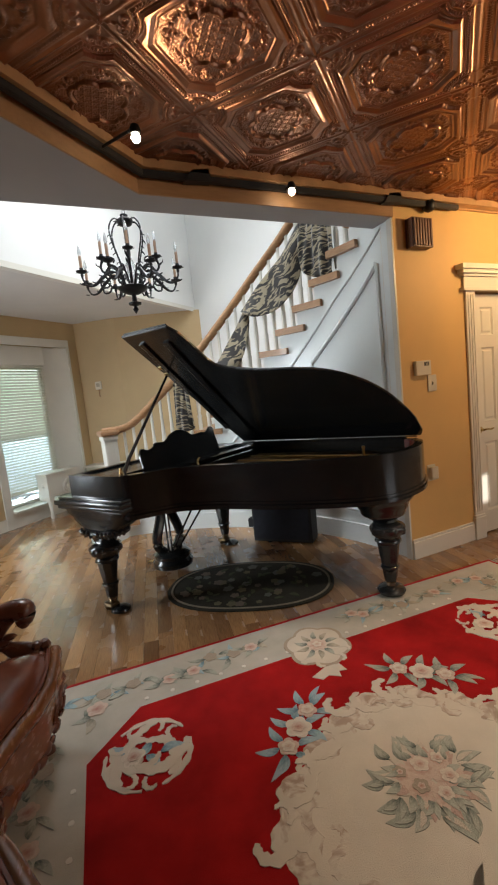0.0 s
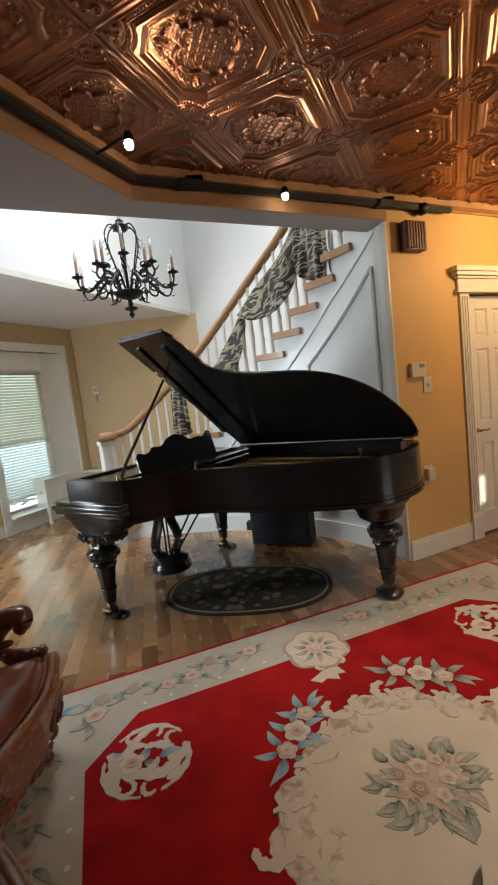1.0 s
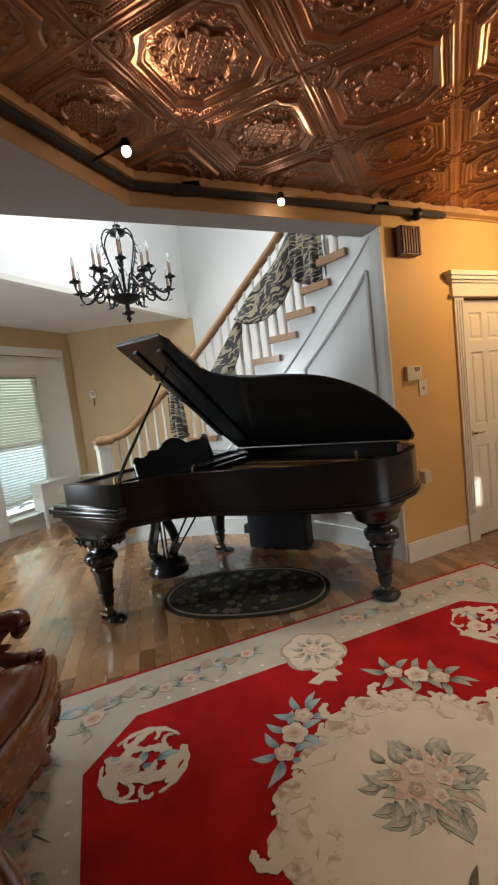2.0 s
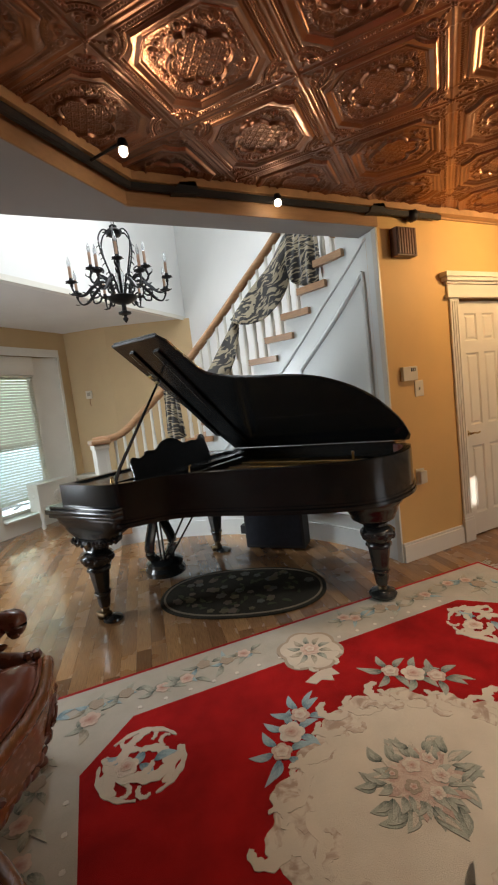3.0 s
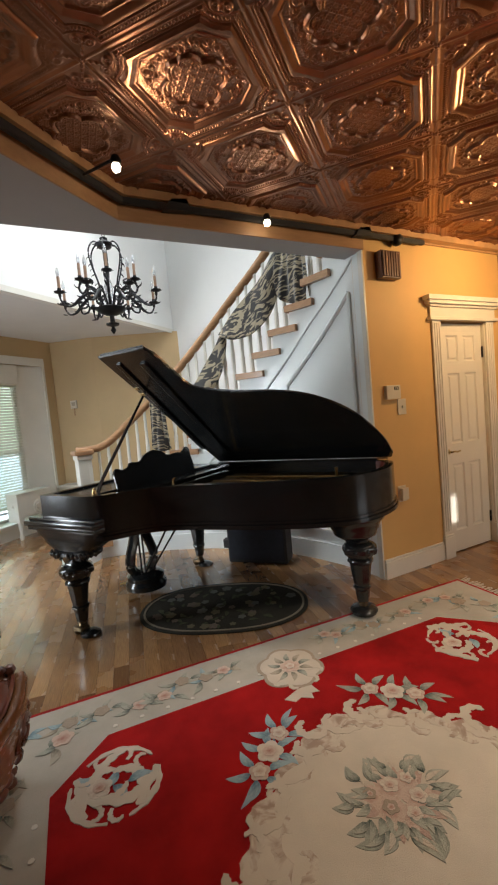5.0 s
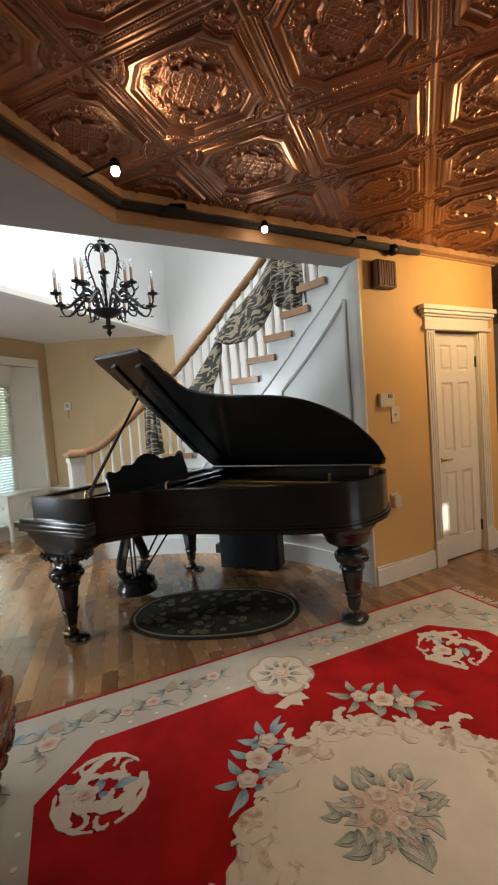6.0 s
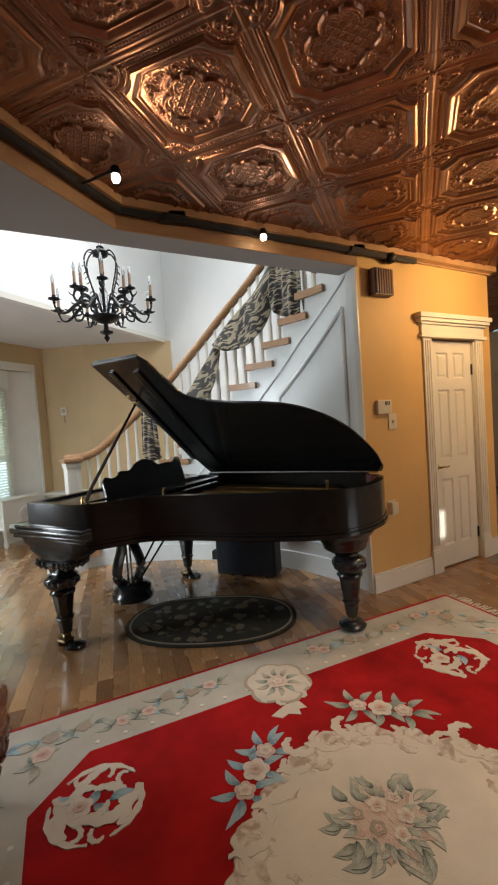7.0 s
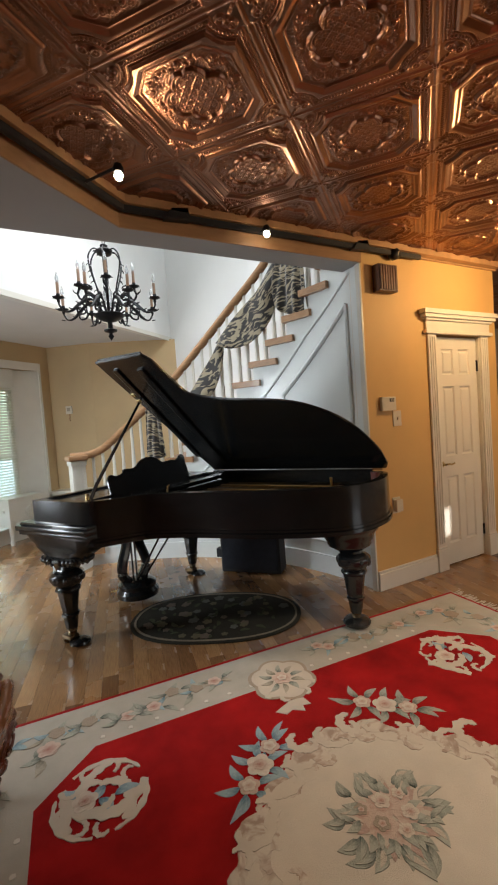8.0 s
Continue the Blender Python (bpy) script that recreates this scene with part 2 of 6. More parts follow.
wall("wall_upper_foyer", F0, F1, BAY, TOP, 0.12, M_WHITEWALL, label="off-white upper wall of the two-storey foyer")
bm = bmesh.new()
n40 = Vector((-S40, C40))
prism(bm, [F0 + 0.1205 * n40, F1 + 0.1205 * n40, F1 + 3.2 * n40, F0 + 3.2 * n40], BAY - 0.0, BAY + 0.1)
structure(part("ceiling_bay", bm, M_CEIL), "grey-white flat ceiling of the bay", "ceiling")
bm = bmesh.new()
prism(bm, [F0, F1, F1 - 0.018 * n40, F0 - 0.018 * n40], BAY - 0.02, BAY + 0.035)
structure(part("trim_bay_edge", bm, M_TRIM), "white edge moulding of the bay ceiling", "trim")
bm = bmesh.new()
prism(bm, [(-5.5, -1.0), (2.0, 0.2), (2.0, 6.5), (-5.5, 6.5)], TOP, TOP + 0.1)
structure(part("ceiling_foyer", bm, M_CEIL), "white ceiling of the two-storey foyer", "ceiling")

# curved outer stair wall
bm = bmesh.new()
face = [around(R_OUT, 3.5 + 36.5 * i / 30) for i in range(31)]
sweep = curve_through([face[-2], face[-1], Vector((0.02, 2.95, 0)), Vector((-0.245, 3.80, 0)), Vector((-0.27, 3.90, 0))], 8)[8:]
face = face[:-1] + sweep
arc = face + [v + Vector((0.10, 0.05, 0)) for v in reversed(face)]
prism(bm, [(v.x, v.y) for v in arc], 0, TOP)
structure(part("wall_stair_curve", bm, M_WHITEWALL, smooth=True), "smooth white curved wall behind the stair", "wall")

# ---------- staircase ----------
RISE, TURN, N_TREAD = 0.1815, 5.05, 16


def front(k):
    return 36.7 + (10 - k) * TURN


def arc_block(bm, r0, r1, d0, d1, z0, z1, n=4, bev=0.0):
    pts = [around(r0, d0 + (d1 - d0) * i / n) for i in range(n + 1)] + [around(r1, d1 + (d0 - d1) * i / n) for i in range(n + 1)]
    return prism(bm, [(v.x, v.y) for v in pts], z0, z1, bev)


stair = empty("staircase", Matrix.Identity(4), "curved white staircase with oak treads and oak handrail", "staircase")
bm = bmesh.new()
for k in range(1, N_TREAD + 1):
    d0, d1 = front(k) - 0.6, front(k + 1) - 0.6
    arc_block(bm, R_IN, R_IN + 0.05, d0, d1, 0, k * RISE - 0.058, 4)
bmesh.ops.remove_doubles(bm, verts=bm.verts, dist=1e-4)
part("stringer", bm, M_STRINGER, stair, "white painted panelled side of the stair")
for k in range(1, N_TREAD + 1):
    bm = bmesh.new()
    arc_block(bm, R_IN - 0.045, R_OUT - 0.005, front(k), front(k) - 5.9, k * RISE - 0.058, k * RISE, 3)
    arc_block(bm, R_IN - 0.045, R_IN - 0.006, front(k) - 5.9, max(front(k) - 7.7, 0.8), k * RISE - 0.058, k * RISE, 2)
    part("tread", bm, M_OAK, stair, "oak tread with a returned nosing" if k == 1 else "")
    bm = bmesh.new()
    arc_block(bm, R_IN + 0.05, R_OUT - 0.005, front(k) - 0.6, front(k) - 1.1, (k - 1) * RISE, k * RISE - 0.058, 1)
    part("riser", bm, M_STRINGER, stair)


RAIL = [(15.0, 3.335), (27.0, 2.905), (37.0, 2.575), (45.3, 2.255), (53.3, 1.935), (61.0, 1.65), (69.2, 1.365), (73.0, 1.225), (75.5, 1.18), (82.0, 1.18)]


def rail_z(d):
    """Height of the handrail's middle at an angle round the stair."""
    for (a, za), (b, zb) in zip(RAIL, RAIL[1:]):
        if d <= b:
            return za + (zb - za) * (d - a) / (b - a)
    return RAIL[-1][1]


bm = bmesh.new()
pts = [around(R_IN + 0.04, 81 - i * 1.1, sum(rail_z(81 - i * 1.1 + e) for e in (-2, 0, 2)) / 3) for i in range(73)]
tube(bm, pts, 0.043, 10, 0.95)
part("handrail", bm, M_OAK, stair, "smooth oak handrail", smooth=True)
bal = bmesh.new()
lathe(bal, [(0.022, 0), (0.022, 0.18), (0.026, 0.20), (0.017, 0.23), (0.024, 0.40), (0.016, 0.66), (0.016, 1.0)], 8)
bal_me = mesh_of("baluster", bal, M_TRIM, True)
for k in range(1, N_TREAD + 1):
    for off in (1.5, 3.9):
        d = front(k) - off
        ob = new("baluster", bal_me)
        ob.parent = stair
        h = rail_z(d) - 0.03 - k * RISE
        ob.matrix_world = Matrix.Translation(around(R_IN + 0.04, d, k * RISE)) @ Matrix.Diagonal((1, 1, h, 1))
# panel mouldings on the side
bm = bmesh.new()


def mould(bm, a, b, r=0.020, n=14):
    tube(bm, [around(R_IN - 0.004, a[0] + (b[0] - a[0]) * i / n, a[1] + (b[1] - a[1]) * i / n) for i in range(n + 1)], r, 6)


for a, b in (((4.6, 0.30), (4.6, 2.30)), ((4.6, 2.30), (23.1, 1.64)), ((23.1, 1.64), (23.1, 0.30)), ((4.6, 0.30), (23.1, 0.30))):
    mould(bm, a, b)
for a, b in (((30, 0.25), (30, 1.36)), ((30, 1.36), (46, 0.74)), ((46, 0.74), (46, 0.25)), ((30, 0.25), (46, 0.25))):
    mould(bm, a, b)
part("panel_moulding", bm, M_STRINGER, stair, smooth=True)
bm = bmesh.new()
for a, b in (((2.8, 2.555), (15.7, 2.15)), ((15.7, 2.15), (28.8, 1.635)), ((28.8, 1.635), (60.0, 0.40))):
    mould(bm, a, b, 0.011, 14)
part("stringer_bead", bm, M_STRINGER, stair, smooth=True)
bm = bmesh.new()
arc_block(bm, R_IN - 0.016, R_IN, 1.2, 80, 0, 0.17, 40)
part("stair_skirting", bm, M_STRINGER, stair)
bm = bmesh.new()
arc_block(bm, R_IN - 0.012, R_IN, 1.2, 3.0, 0.17, 2.56, 2)
part("corner_board", bm, M_STRINGER, stair)
# rounded starting step
bm = bmesh.new()
c = around(R_IN + 0.02, 82.5)
lathe(bm, [(0.20, 0), (0.20, RISE - 0.034)], 28, Matrix.Translation((c.x, c.y, 0)))
part("starting_step", bm, M_STRINGER, stair, "rounded white starting step", smooth=True)
# newel
bm = bmesh.new()
c = around(R_IN + 0.03, 79.6)
mN = pose(c.x, c.y, 0, 0, 0, 10)
box(bm, (-0.07, -0.07, 0.15), (0.07, 0.07, 1.10), mN, 0.006)
for sx in (-1, 1):
    box(bm, (sx * 0.045 - 0.012, -0.078, 0.3), (sx * 0.045 + 0.012, -0.07, 1.04), mN)
box(bm, (-0.085, -0.085, 0.15), (0.085, 0.085, 0.32), mN, 0.006)
box(bm, (-0.082, -0.082, 1.08), (0.082, 0.082, 1.13), mN, 0.01)
part("newel_post", bm, M_TRIM, stair, "white square newel post with raised strips")
bm = bmesh.new()
box(bm, (-0.10, -0.10, 1.13), (0.10, 0.10, 1.185), mN, 0.018)
part("newel_cap", bm, M_OAK, stair, "oak newel cap")

# ---------- piano ----------
V2, U2 = Vector((0.5422, -0.8403)), Vector((0.8403, 0.5422))
PIANO = Matrix(((V2.x, U2.x, 0, 0), (V2.y, U2.y, 0, 0), (0, 0, 1, 0), (0, 0, 0, 1)))
M_GOLD = surface("gilded_iron_plate", (0.50, 0.31, 0.10), 0.35, metal=0.9, scale=6, vary=0.15, bump=0.1, fine=90)
M_OLDBRASS = surface("dark_old_brass", (0.16, 0.11, 0.06), 0.3, metal=1.0, scale=12, vary=0.25, bump=0.05, fine=80)
M_BRASS = surface("worn_brass", (0.50, 0.37, 0.17), 0.28, metal=1.0, scale=12, vary=0.15, bump=0.05, fine=80)
M_REDWOOD = surface("red_mahogany_inside", (0.15, 0.026, 0.014), 0.3, scale=5, vary=0.25, bump=0.08, fine=40, coat=0.3, stretch=(3, 3, 14))


def side_curve():
    """Plan of the case: treble side, bent side, tail, spine; (along, across)."""
    bent = curve_through([(-1.50, -1.545), (-1.40, -1.50), (-1.30, -1.36), (-1.19, -1.235), (-0.92, -1.135), (-0.55, -1.065), (-0.20, -0.955),
                          (0.02, -0.84), (0.135, -0.68), (0.19, -0.45), (0.165, -0.22), (0.10, -0.10)], 5)
    return [(-1.97, -1.545)] + [(p.x, p.y) for p in [Vector((*q, 0)) if len(q) == 2 else q for q in bent]] + [(0.03, -0.08), (-1.97, -0.08)]


def inset(outline, d):
    n, out = len(outline), []
    for i in range(n):
        p0, p, p1 = (Vector(outline[(i + j) % n]) for j in (-1, 0, 1))
        e0, e1 = (p - p0).normalized(), (p1 - p).normalized()
        nn = (Vector((-e0.y, e0.x)) + Vector((-e1.y, e1.x)))
        nn = nn.normalized() if nn.length > 1e-6 else Vector((-e1.y, e1.x))
        out.append(tuple(p + nn * d / max(0.4, nn.dot(Vector((-e1.y, e1.x))))))
    return out


def ring(bm, outer, inner, z0, z1):
    n = len(outer)
    vs = [[bm.verts.new((x, y, z)) for x, y in o] for o, z in ((outer, z0), (outer, z1), (inner, z1), (inner, z0))]
    for a, b in zip(vs, vs[1:] + vs[:1]):
        for i in range(n):
            bm.faces.new((a[i], a[(i + 1) % n], b[(i + 1) % n], b[i]))


piano = empty("grand_piano", PIANO, "black lacquered antique grand piano with raised lid and carved legs", "piano")
RIM = side_curve()
bm = bmesh.new()
ring(bm, RIM, inset(RIM, 0.055), 0.675, 0.975)
part("case_rim", bm, M_EBONY, piano, "glossy black curved case", smooth=True)
bm = bmesh.new()
lining = list(zip(inset(RIM, 0.0565), inset(RIM, 0.064)))
lining = [p for p in lining if p[0][0] > -1.42]
cols = [[bm.verts.new((*q, z)) for q, z in ((a, 0.84), (a, 0.972), (c, 0.972), (c, 0.84))] for a, c in lining]
for p, q in zip(cols, cols[1:]):
    for k in range(4):
        bm.faces.new((p[k], p[(k + 1) % 4], q[(k + 1) % 4], q[k]))
part("inner_rim", bm, M_REDWOOD, piano, "dark red inner rim", smooth=True)
bm = bmesh.new()
for z, h, o in ((0.684, 0.022, -0.016), (0.716, 0.012, -0.010)):
    ring(bm, inset(RIM, o), inset(RIM, 0.003), z, z + h)
part("case_moulding", bm, M_EBONY, piano, smooth=True)
bm = bmesh.new()
prism(bm, inset(RIM, 0.05), 0.66, 0.70)
part("bottom_board", bm, M_BLACK, piano)
bm = bmesh.new()
plate = [(a, b) if a > -1.30 else (-1.30, max(b, -1.235)) for a, b in inset(RIM, 0.085)]
prism(bm, [p for i, p in enumerate(plate) if i == 0 or (Vector(p) - Vector(plate[i - 1])).length > 0.004], 0.840, 0.873)
part("iron_plate", bm, M_GOLD, piano, "gilded cast iron string plate")
bm = bmesh.new()
for i in range(4):
    box(bm, (-1.22, -0.93 + i * 0.2, 0.873), (-0.40 + i * 0.12, -0.905 + i * 0.2, 0.895), None, 0.004)
part("plate_strut", bm, M_GOLD, piano)
for i in range(56):
    b = -1.14 + i * 0.0175
    end = -1.05 + 0.85 * min(1.0, max(0.0, (b + 1.14) / 0.55))
    bm = bmesh.new()
    tube(bm, [(-1.24, b, 0.889), (end, b + 0.05, 0.889)], 0.0012, 4)
    part("string", bm, M_OLDBRASS, piano)
bm = bmesh.new()
box(bm, (-1.235, -1.14, 0.875), (-1.205, -0.20, 0.94), None, 0.004)
part("damper_rail", bm, M_EBONY, piano)
for b in (-1.13, -0.62):
    bm = bmesh.new()
    lathe(bm, [(0.010, 0.873), (0.010, 0.955), (0.014, 0.96), (0.010, 0.97)], 10, pose(-0.42 if b < -0.8 else -0.2, b + 0.22, 0))
    part("plate_bolt", bm, M_BRASS, piano, smooth=True)
# pin block top and front deck
bm = bmesh.new()
box(bm, (-1.62, -1.34, 0.90), (-1.36, -0.138, 0.945), None, 0.006)
part("pin_deck", bm, M_EBONY, piano)
# closed fallboard and arms
bm = bmesh.new()
box(bm, (-0.235, -0.676, -0.012), (0.225, 0.676, 0.012), pose(-1.735, -0.812, 0.952, 0, -1.5, 0), 0.006)
part("fallboard", bm, M_EBONY, piano, "closed glossy black key cover")
bm = bmesh.new()
box(bm, (-1.965, -1.487, 0.80), (-1.62, -0.138, 0.882), None, 0.008)
part("front_panel", bm, M_EBONY, piano)
bm = bmesh.new()
for z0, z1, o in ((0.80, 0.822, 0.0), (0.765, 0.80, 0.024), (0.735, 0.765, 0.008)):
    box(bm, (-2.095 - o, -1.575 - o, z0), (-1.40, -0.05 + o, z1), None, 0.007)
part("key_bed", bm, M_EBONY, piano, "stepped black keybed moulding", smooth=True)


def bracket(b, side):
    """Stepped, carved block that narrows from the keybed down to the leg; side is the outer way."""
    steps = [(0.737, -2.085, -1.42, 0.062, 0.20), (0.712, -2.06, -1.43, 0.060, 0.19), (0.700, -2.06, -1.43, 0.060, 0.19), (0.672, -1.99, -1.46, 0.058, 0.17), (0.655, -1.985, -1.465, 0.060, 0.17),
             (0.628, -1.93, -1.50, 0.062, 0.15), (0.606, -1.90, -1.52, 0.066, 0.13), (0.594, -1.895, -1.53, 0.086, 0.125), (0.572, -1.885, -1.54, 0.090, 0.12), (0.556, -1.85, -1.57, 0.072, 0.10),
             (0.535, -1.80, -1.62, 0.058, 0.075), (0.495, -1.775, -1.645, 0.052, 0.06)]
    bm = bmesh.new()
    rings = []
    for z, a0, a1, o, i in steps:
        c, w = (a0 + a1) / 2, (a1 - a0) / 2
        m, d = b + side * (o - i) / 2, (o + i) / 2
        row = []
        for k in range(28):
            t = 2 * math.pi * k / 28
            e = 0.35 if z > 0.62 else 0.6
            row.append(bm.verts.new((c + w * math.copysign(abs(math.cos(t)) ** e, math.cos(t)), m + d * math.copysign(abs(math.sin(t)) ** e, math.sin(t)), z)))
        rings.append(row)
    for p, q in zip(rings, rings[1:]):
        for k in range(28):
            bm.faces.new((p[k], p[(k + 1) % 28], q[(k + 1) % 28], q[k]))
    bm.faces.new(rings[0])
    bm.faces.new(rings[-1][::-1])
    ob = part("scroll_bracket", bm, M_EBONY, piano, "stepped carved bracket under the keybed", smooth=True)
    bm = bmesh.new()
    for k in range(26):
        t = 2 * math.pi * k / 26
        x = -1.7125 + 0.178 * math.copysign(abs(math.cos(t)) ** 0.6, math.cos(t))
        y = b + side * -0.016 + 0.106 * math.copysign(abs(math.sin(t)) ** 0.6, math.sin(t))
        for z, r in ((0.583, 0.016), (0.555 if k % 2 else 0.562, 0.011)):
            f = 1.0 if z > 0.57 else 0.86
            lathe(bm, [(0.001, -1.3 * r), (0.75 * r, -0.8 * r), (r, 0), (0.75 * r, 0.8 * r), (0.001, 1.3 * r)], 6, Matrix.Translation((-1.7125 + (x + 1.7125) * f, b + (y - b) * f, z)))
    tagged(part("bead_moulding", bm, M_EBONY, ob, smooth=True), kind="stuff")


bracket(-1.515, -1)
bracket(-0.165, 1)
# legs
LEG = [(0.050, 0.60), (0.055, 0.525), (0.062, 0.508), (0.094, 0.498), (0.110, 0.482), (0.114, 0.466), (0.110, 0.446), (0.098, 0.424), (0.084, 0.406), (0.077, 0.398), (0.085, 0.388),
       (0.085, 0.372), (0.072, 0.362), (0.068, 0.335), (0.060, 0.275), (0.052, 0.222), (0.050, 0.215), (0.059, 0.208), (0.059, 0.195), (0.049, 0.186), (0.045, 0.150), (0.042, 0.125), (0.037, 0.100)]


def piano_leg(m, tall=1.0):
    bm = bmesh.new()
    lathe(bm, [(r, z * tall) for r, z in reversed(LEG)], 8, m @ pose(0, 0, 0, 0, 0, 22.5))
    for k in range(8):
        a = radians(45 * k)
        lathe(bm, [(0.001, -0.034), (0.016, -0.022), (0.020, 0), (0.014, 0.018), (0.001, 0.026)], 6, m @ Matrix.Translation((0.096 * math.cos(a), 0.096 * math.sin(a), 0.455)))
    leg = part("leg", bm, M_EBONY, piano, "turned and carved tapering black leg", smooth=True)
    bm = bmesh.new()
    lathe(bm, [(0.027, 0.058), (0.030, 0.075), (0.024, 0.085), (0.036, 0.094), (0.036, 0.104)], 14, m)
    part("brass_ferrule", bm, M_OLDBRASS, leg, smooth=True)
    return leg


for a, b in ((-1.71, -1.515), (-1.71, -0.165), (-0.005, -0.625)):
    leg = piano_leg(pose(a, b, 0))
    bm = bmesh.new()
    if a < -1:
        lathe(bm, [(0.001, -0.014), (0.024, -0.014), (0.030, -0.006), (0.030, 0.006), (0.024, 0.014), (0.001, 0.014)], 16, pose(a - 0.03, b - 0.02, 0.031, 90, 0, 60))
        box(bm, (a - 0.06, b - 0.045, 0.035), (a + 0.03, b + 0.03, 0.062), None, 0.008)
        part("caster", bm, M_OLDBRASS, leg, "brass caster wheel", smooth=True)
        bm = bmesh.new()
        lathe(bm, [(0.055, 0.0), (0.070, 0.006), (0.066, 0.020), (0.040, 0.034), (0.012, 0.040)], 18, pose(a + 0.05, b + 0.015, 0))
        part("caster_cup", bm, M_EBONY, leg, smooth=True)
    else:
        lathe(bm, [(0.050, 0.0), (0.084, 0.012), (0.092, 0.030), (0.080, 0.048), (0.050, 0.058), (0.03, 0.062)], 20, pose(a, b, 0.012))
        part("caster_cup", bm, M_EBONY, leg, smooth=True)
# wide carved bracket above the tail leg
bm = bmesh.new()
lathe(bm, [(0.062, 0.498), (0.075, 0.522), (0.104, 0.536), (0.112, 0.545), (0.136, 0.556), (0.144, 0.570), (0.146, 0.588), (0.158, 0.602), (0.164, 0.625), (0.176, 0.650), (0.196, 0.668), (0.205, 0.688)], 28, pose(-0.03, -0.62, 0))
part("tail_bracket", bm, M_EBONY, piano, smooth=True)
# pedal lyre
bm = bmesh.new()
for s in (-1, 1):
    pts = curve_through([(-1.79, -0.83 + s * 0.055, 0.67), (-1.79, -0.83 + s * 0.05, 0.56), (-1.79, -0.83 + s * 0.075, 0.46), (-1.79, -0.83 + s * 0.125, 0.34), (-1.79, -0.83 + s * 0.13, 0.25), (-1.79, -0.83 + s * 0.07, 0.18)], 5)
    tube(bm, pts, 0.040, 8)
    tube(bm, [(-1.79, -0.83 + s * 0.02, 0.67), (-1.79, -0.83 + s * 0.02, 0.2)], 0.008, 6)
box(bm, (-1.84, -0.95, 0.62), (-1.74, -0.71, 0.68), None, 0.01)
lyre = part("pedal_lyre", bm, M_EBONY, piano, "carved black lyre holding the pedals", smooth=True)
bm = bmesh.new()
lathe(bm, [(0.12, 0.045), (0.165, 0.06), (0.17, 0.10), (0.15, 0.13), (0.155, 0.16), (0.12, 0.19), (0.05, 0.20)], 24, pose(-1.77, -0.83, 0), 1.0)
part("lyre_base", bm, M_EBONY, lyre, smooth=True)
for s in (-1, 1):
    bm = bmesh.new()
    tube(bm, curve_through([(-1.80, -0.83 + s * 0.045, 0.085), (-1.93, -0.83 + s * 0.05, 0.082), (-2.02, -0.83 + s * 0.055, 0.06)], 4), [0.008] * 4 + [0.012, 0.016, 0.02, 0.02, 0.014], 8, 0.5)
    part("pedal", bm, M_BRASS, lyre, "brass pedal", smooth=True)
    bm = bmesh.new()
    tube(bm, [(-1.74, -0.83 + s * 0.04, 0.17), (-1.36, -0.83 + s * 0.08, 0.665)], 0.008, 8)
    part("lyre_brace", bm, M_EBONY, lyre)
# music desk with a scrolled top
bm = bmesh.new()
W = 0.445
top = [(-W, 0.0), (-W, 0.10)] + [(p.x, p.y) for p in curve_through([(-W, 0.13, 0), (-W * 0.93, 0.165, 0), (-W * 0.80, 0.150, 0), (-W * 0.66, 0.165, 0), (-W * 0.60, 0.19, 0), (-W * 0.42, 0.185, 0), (-W * 0.32, 0.20, 0), (-W * 0.2, 0.235, 0),
       (0.0, 0.255, 0), (W * 0.2, 0.235, 0), (W * 0.32, 0.20, 0), (W * 0.42, 0.195, 0), (W * 0.60, 0.20, 0), (W * 0.75, 0.195, 0), (W * 0.90, 0.235, 0), (W * 0.99, 0.215, 0), (W * 0.985, 0.15, 0)], 3)] + [(W, 0.10), (W, 0.0)]
prism(bm, top, -0.010, 0.010, 0.003)
m = pose(-1.50, -0.82, 0.945, 90 - 14, 0, 90)
bmesh.ops.transform(bm, matrix=m, verts=bm.verts)
desk = part("music_desk", bm, M_EBONY, piano, "black music desk with scrolled carved top edge", smooth=True)
bm = bmesh.new()
box(bm, (-W, 0.0, -0.05), (W, 0.02, 0.0), m, 0.004)
part("desk_ledge", bm, M_EBONY, desk)
bm = bmesh.new()
tube(bm, [m @ Vector((0.03, 0.02, -0.014)), m @ Vector((0.03, 0.17, -0.014))], 0.004, 6)
part("desk_hook", bm, M_BRASS, desk)
# lid, hinged along the spine, with its front leaf folded back
TILT = pose(0, -0.10, 0.992, -38, 0, 0)
lid_line = [(-1.42, 0.0), (-1.565, 1.465), (-1.14, 1.465)] + [(p.x, p.y) for p in curve_through([(-1.095, 1.40, 0), (-1.068, 1.25, 0), (-1.045, 1.10, 0), (-0.985, 1.02, 0), (-0.76, 0.945, 0), (-0.37, 0.875, 0),
            (-0.15, 0.76, 0), (0.015, 0.57, 0), (0.125, 0.28, 0), (0.152, 0.06, 0)], 4)] + [(0.13, 0.0)]
bm = bmesh.new()
prism(bm, [(a, -w) for a, w in lid_line], 0.0, 0.022, 0.005)
bmesh.ops.transform(bm, matrix=TILT, verts=bm.verts)
lid = part("lid", bm, M_EBONY, piano, "raised black lid with curved outline")
bm = bmesh.new()
prism(bm, [(-1.415, -0.01), (-1.56, -1.462), (-1.16, -1.462), (-1.02, -0.01)], 0.0235, 0.042, 0.004)
bmesh.ops.transform(bm, matrix=TILT, verts=bm.verts)
part("lid_front_leaf", bm, M_EBONY, lid)
bm = bmesh.new()
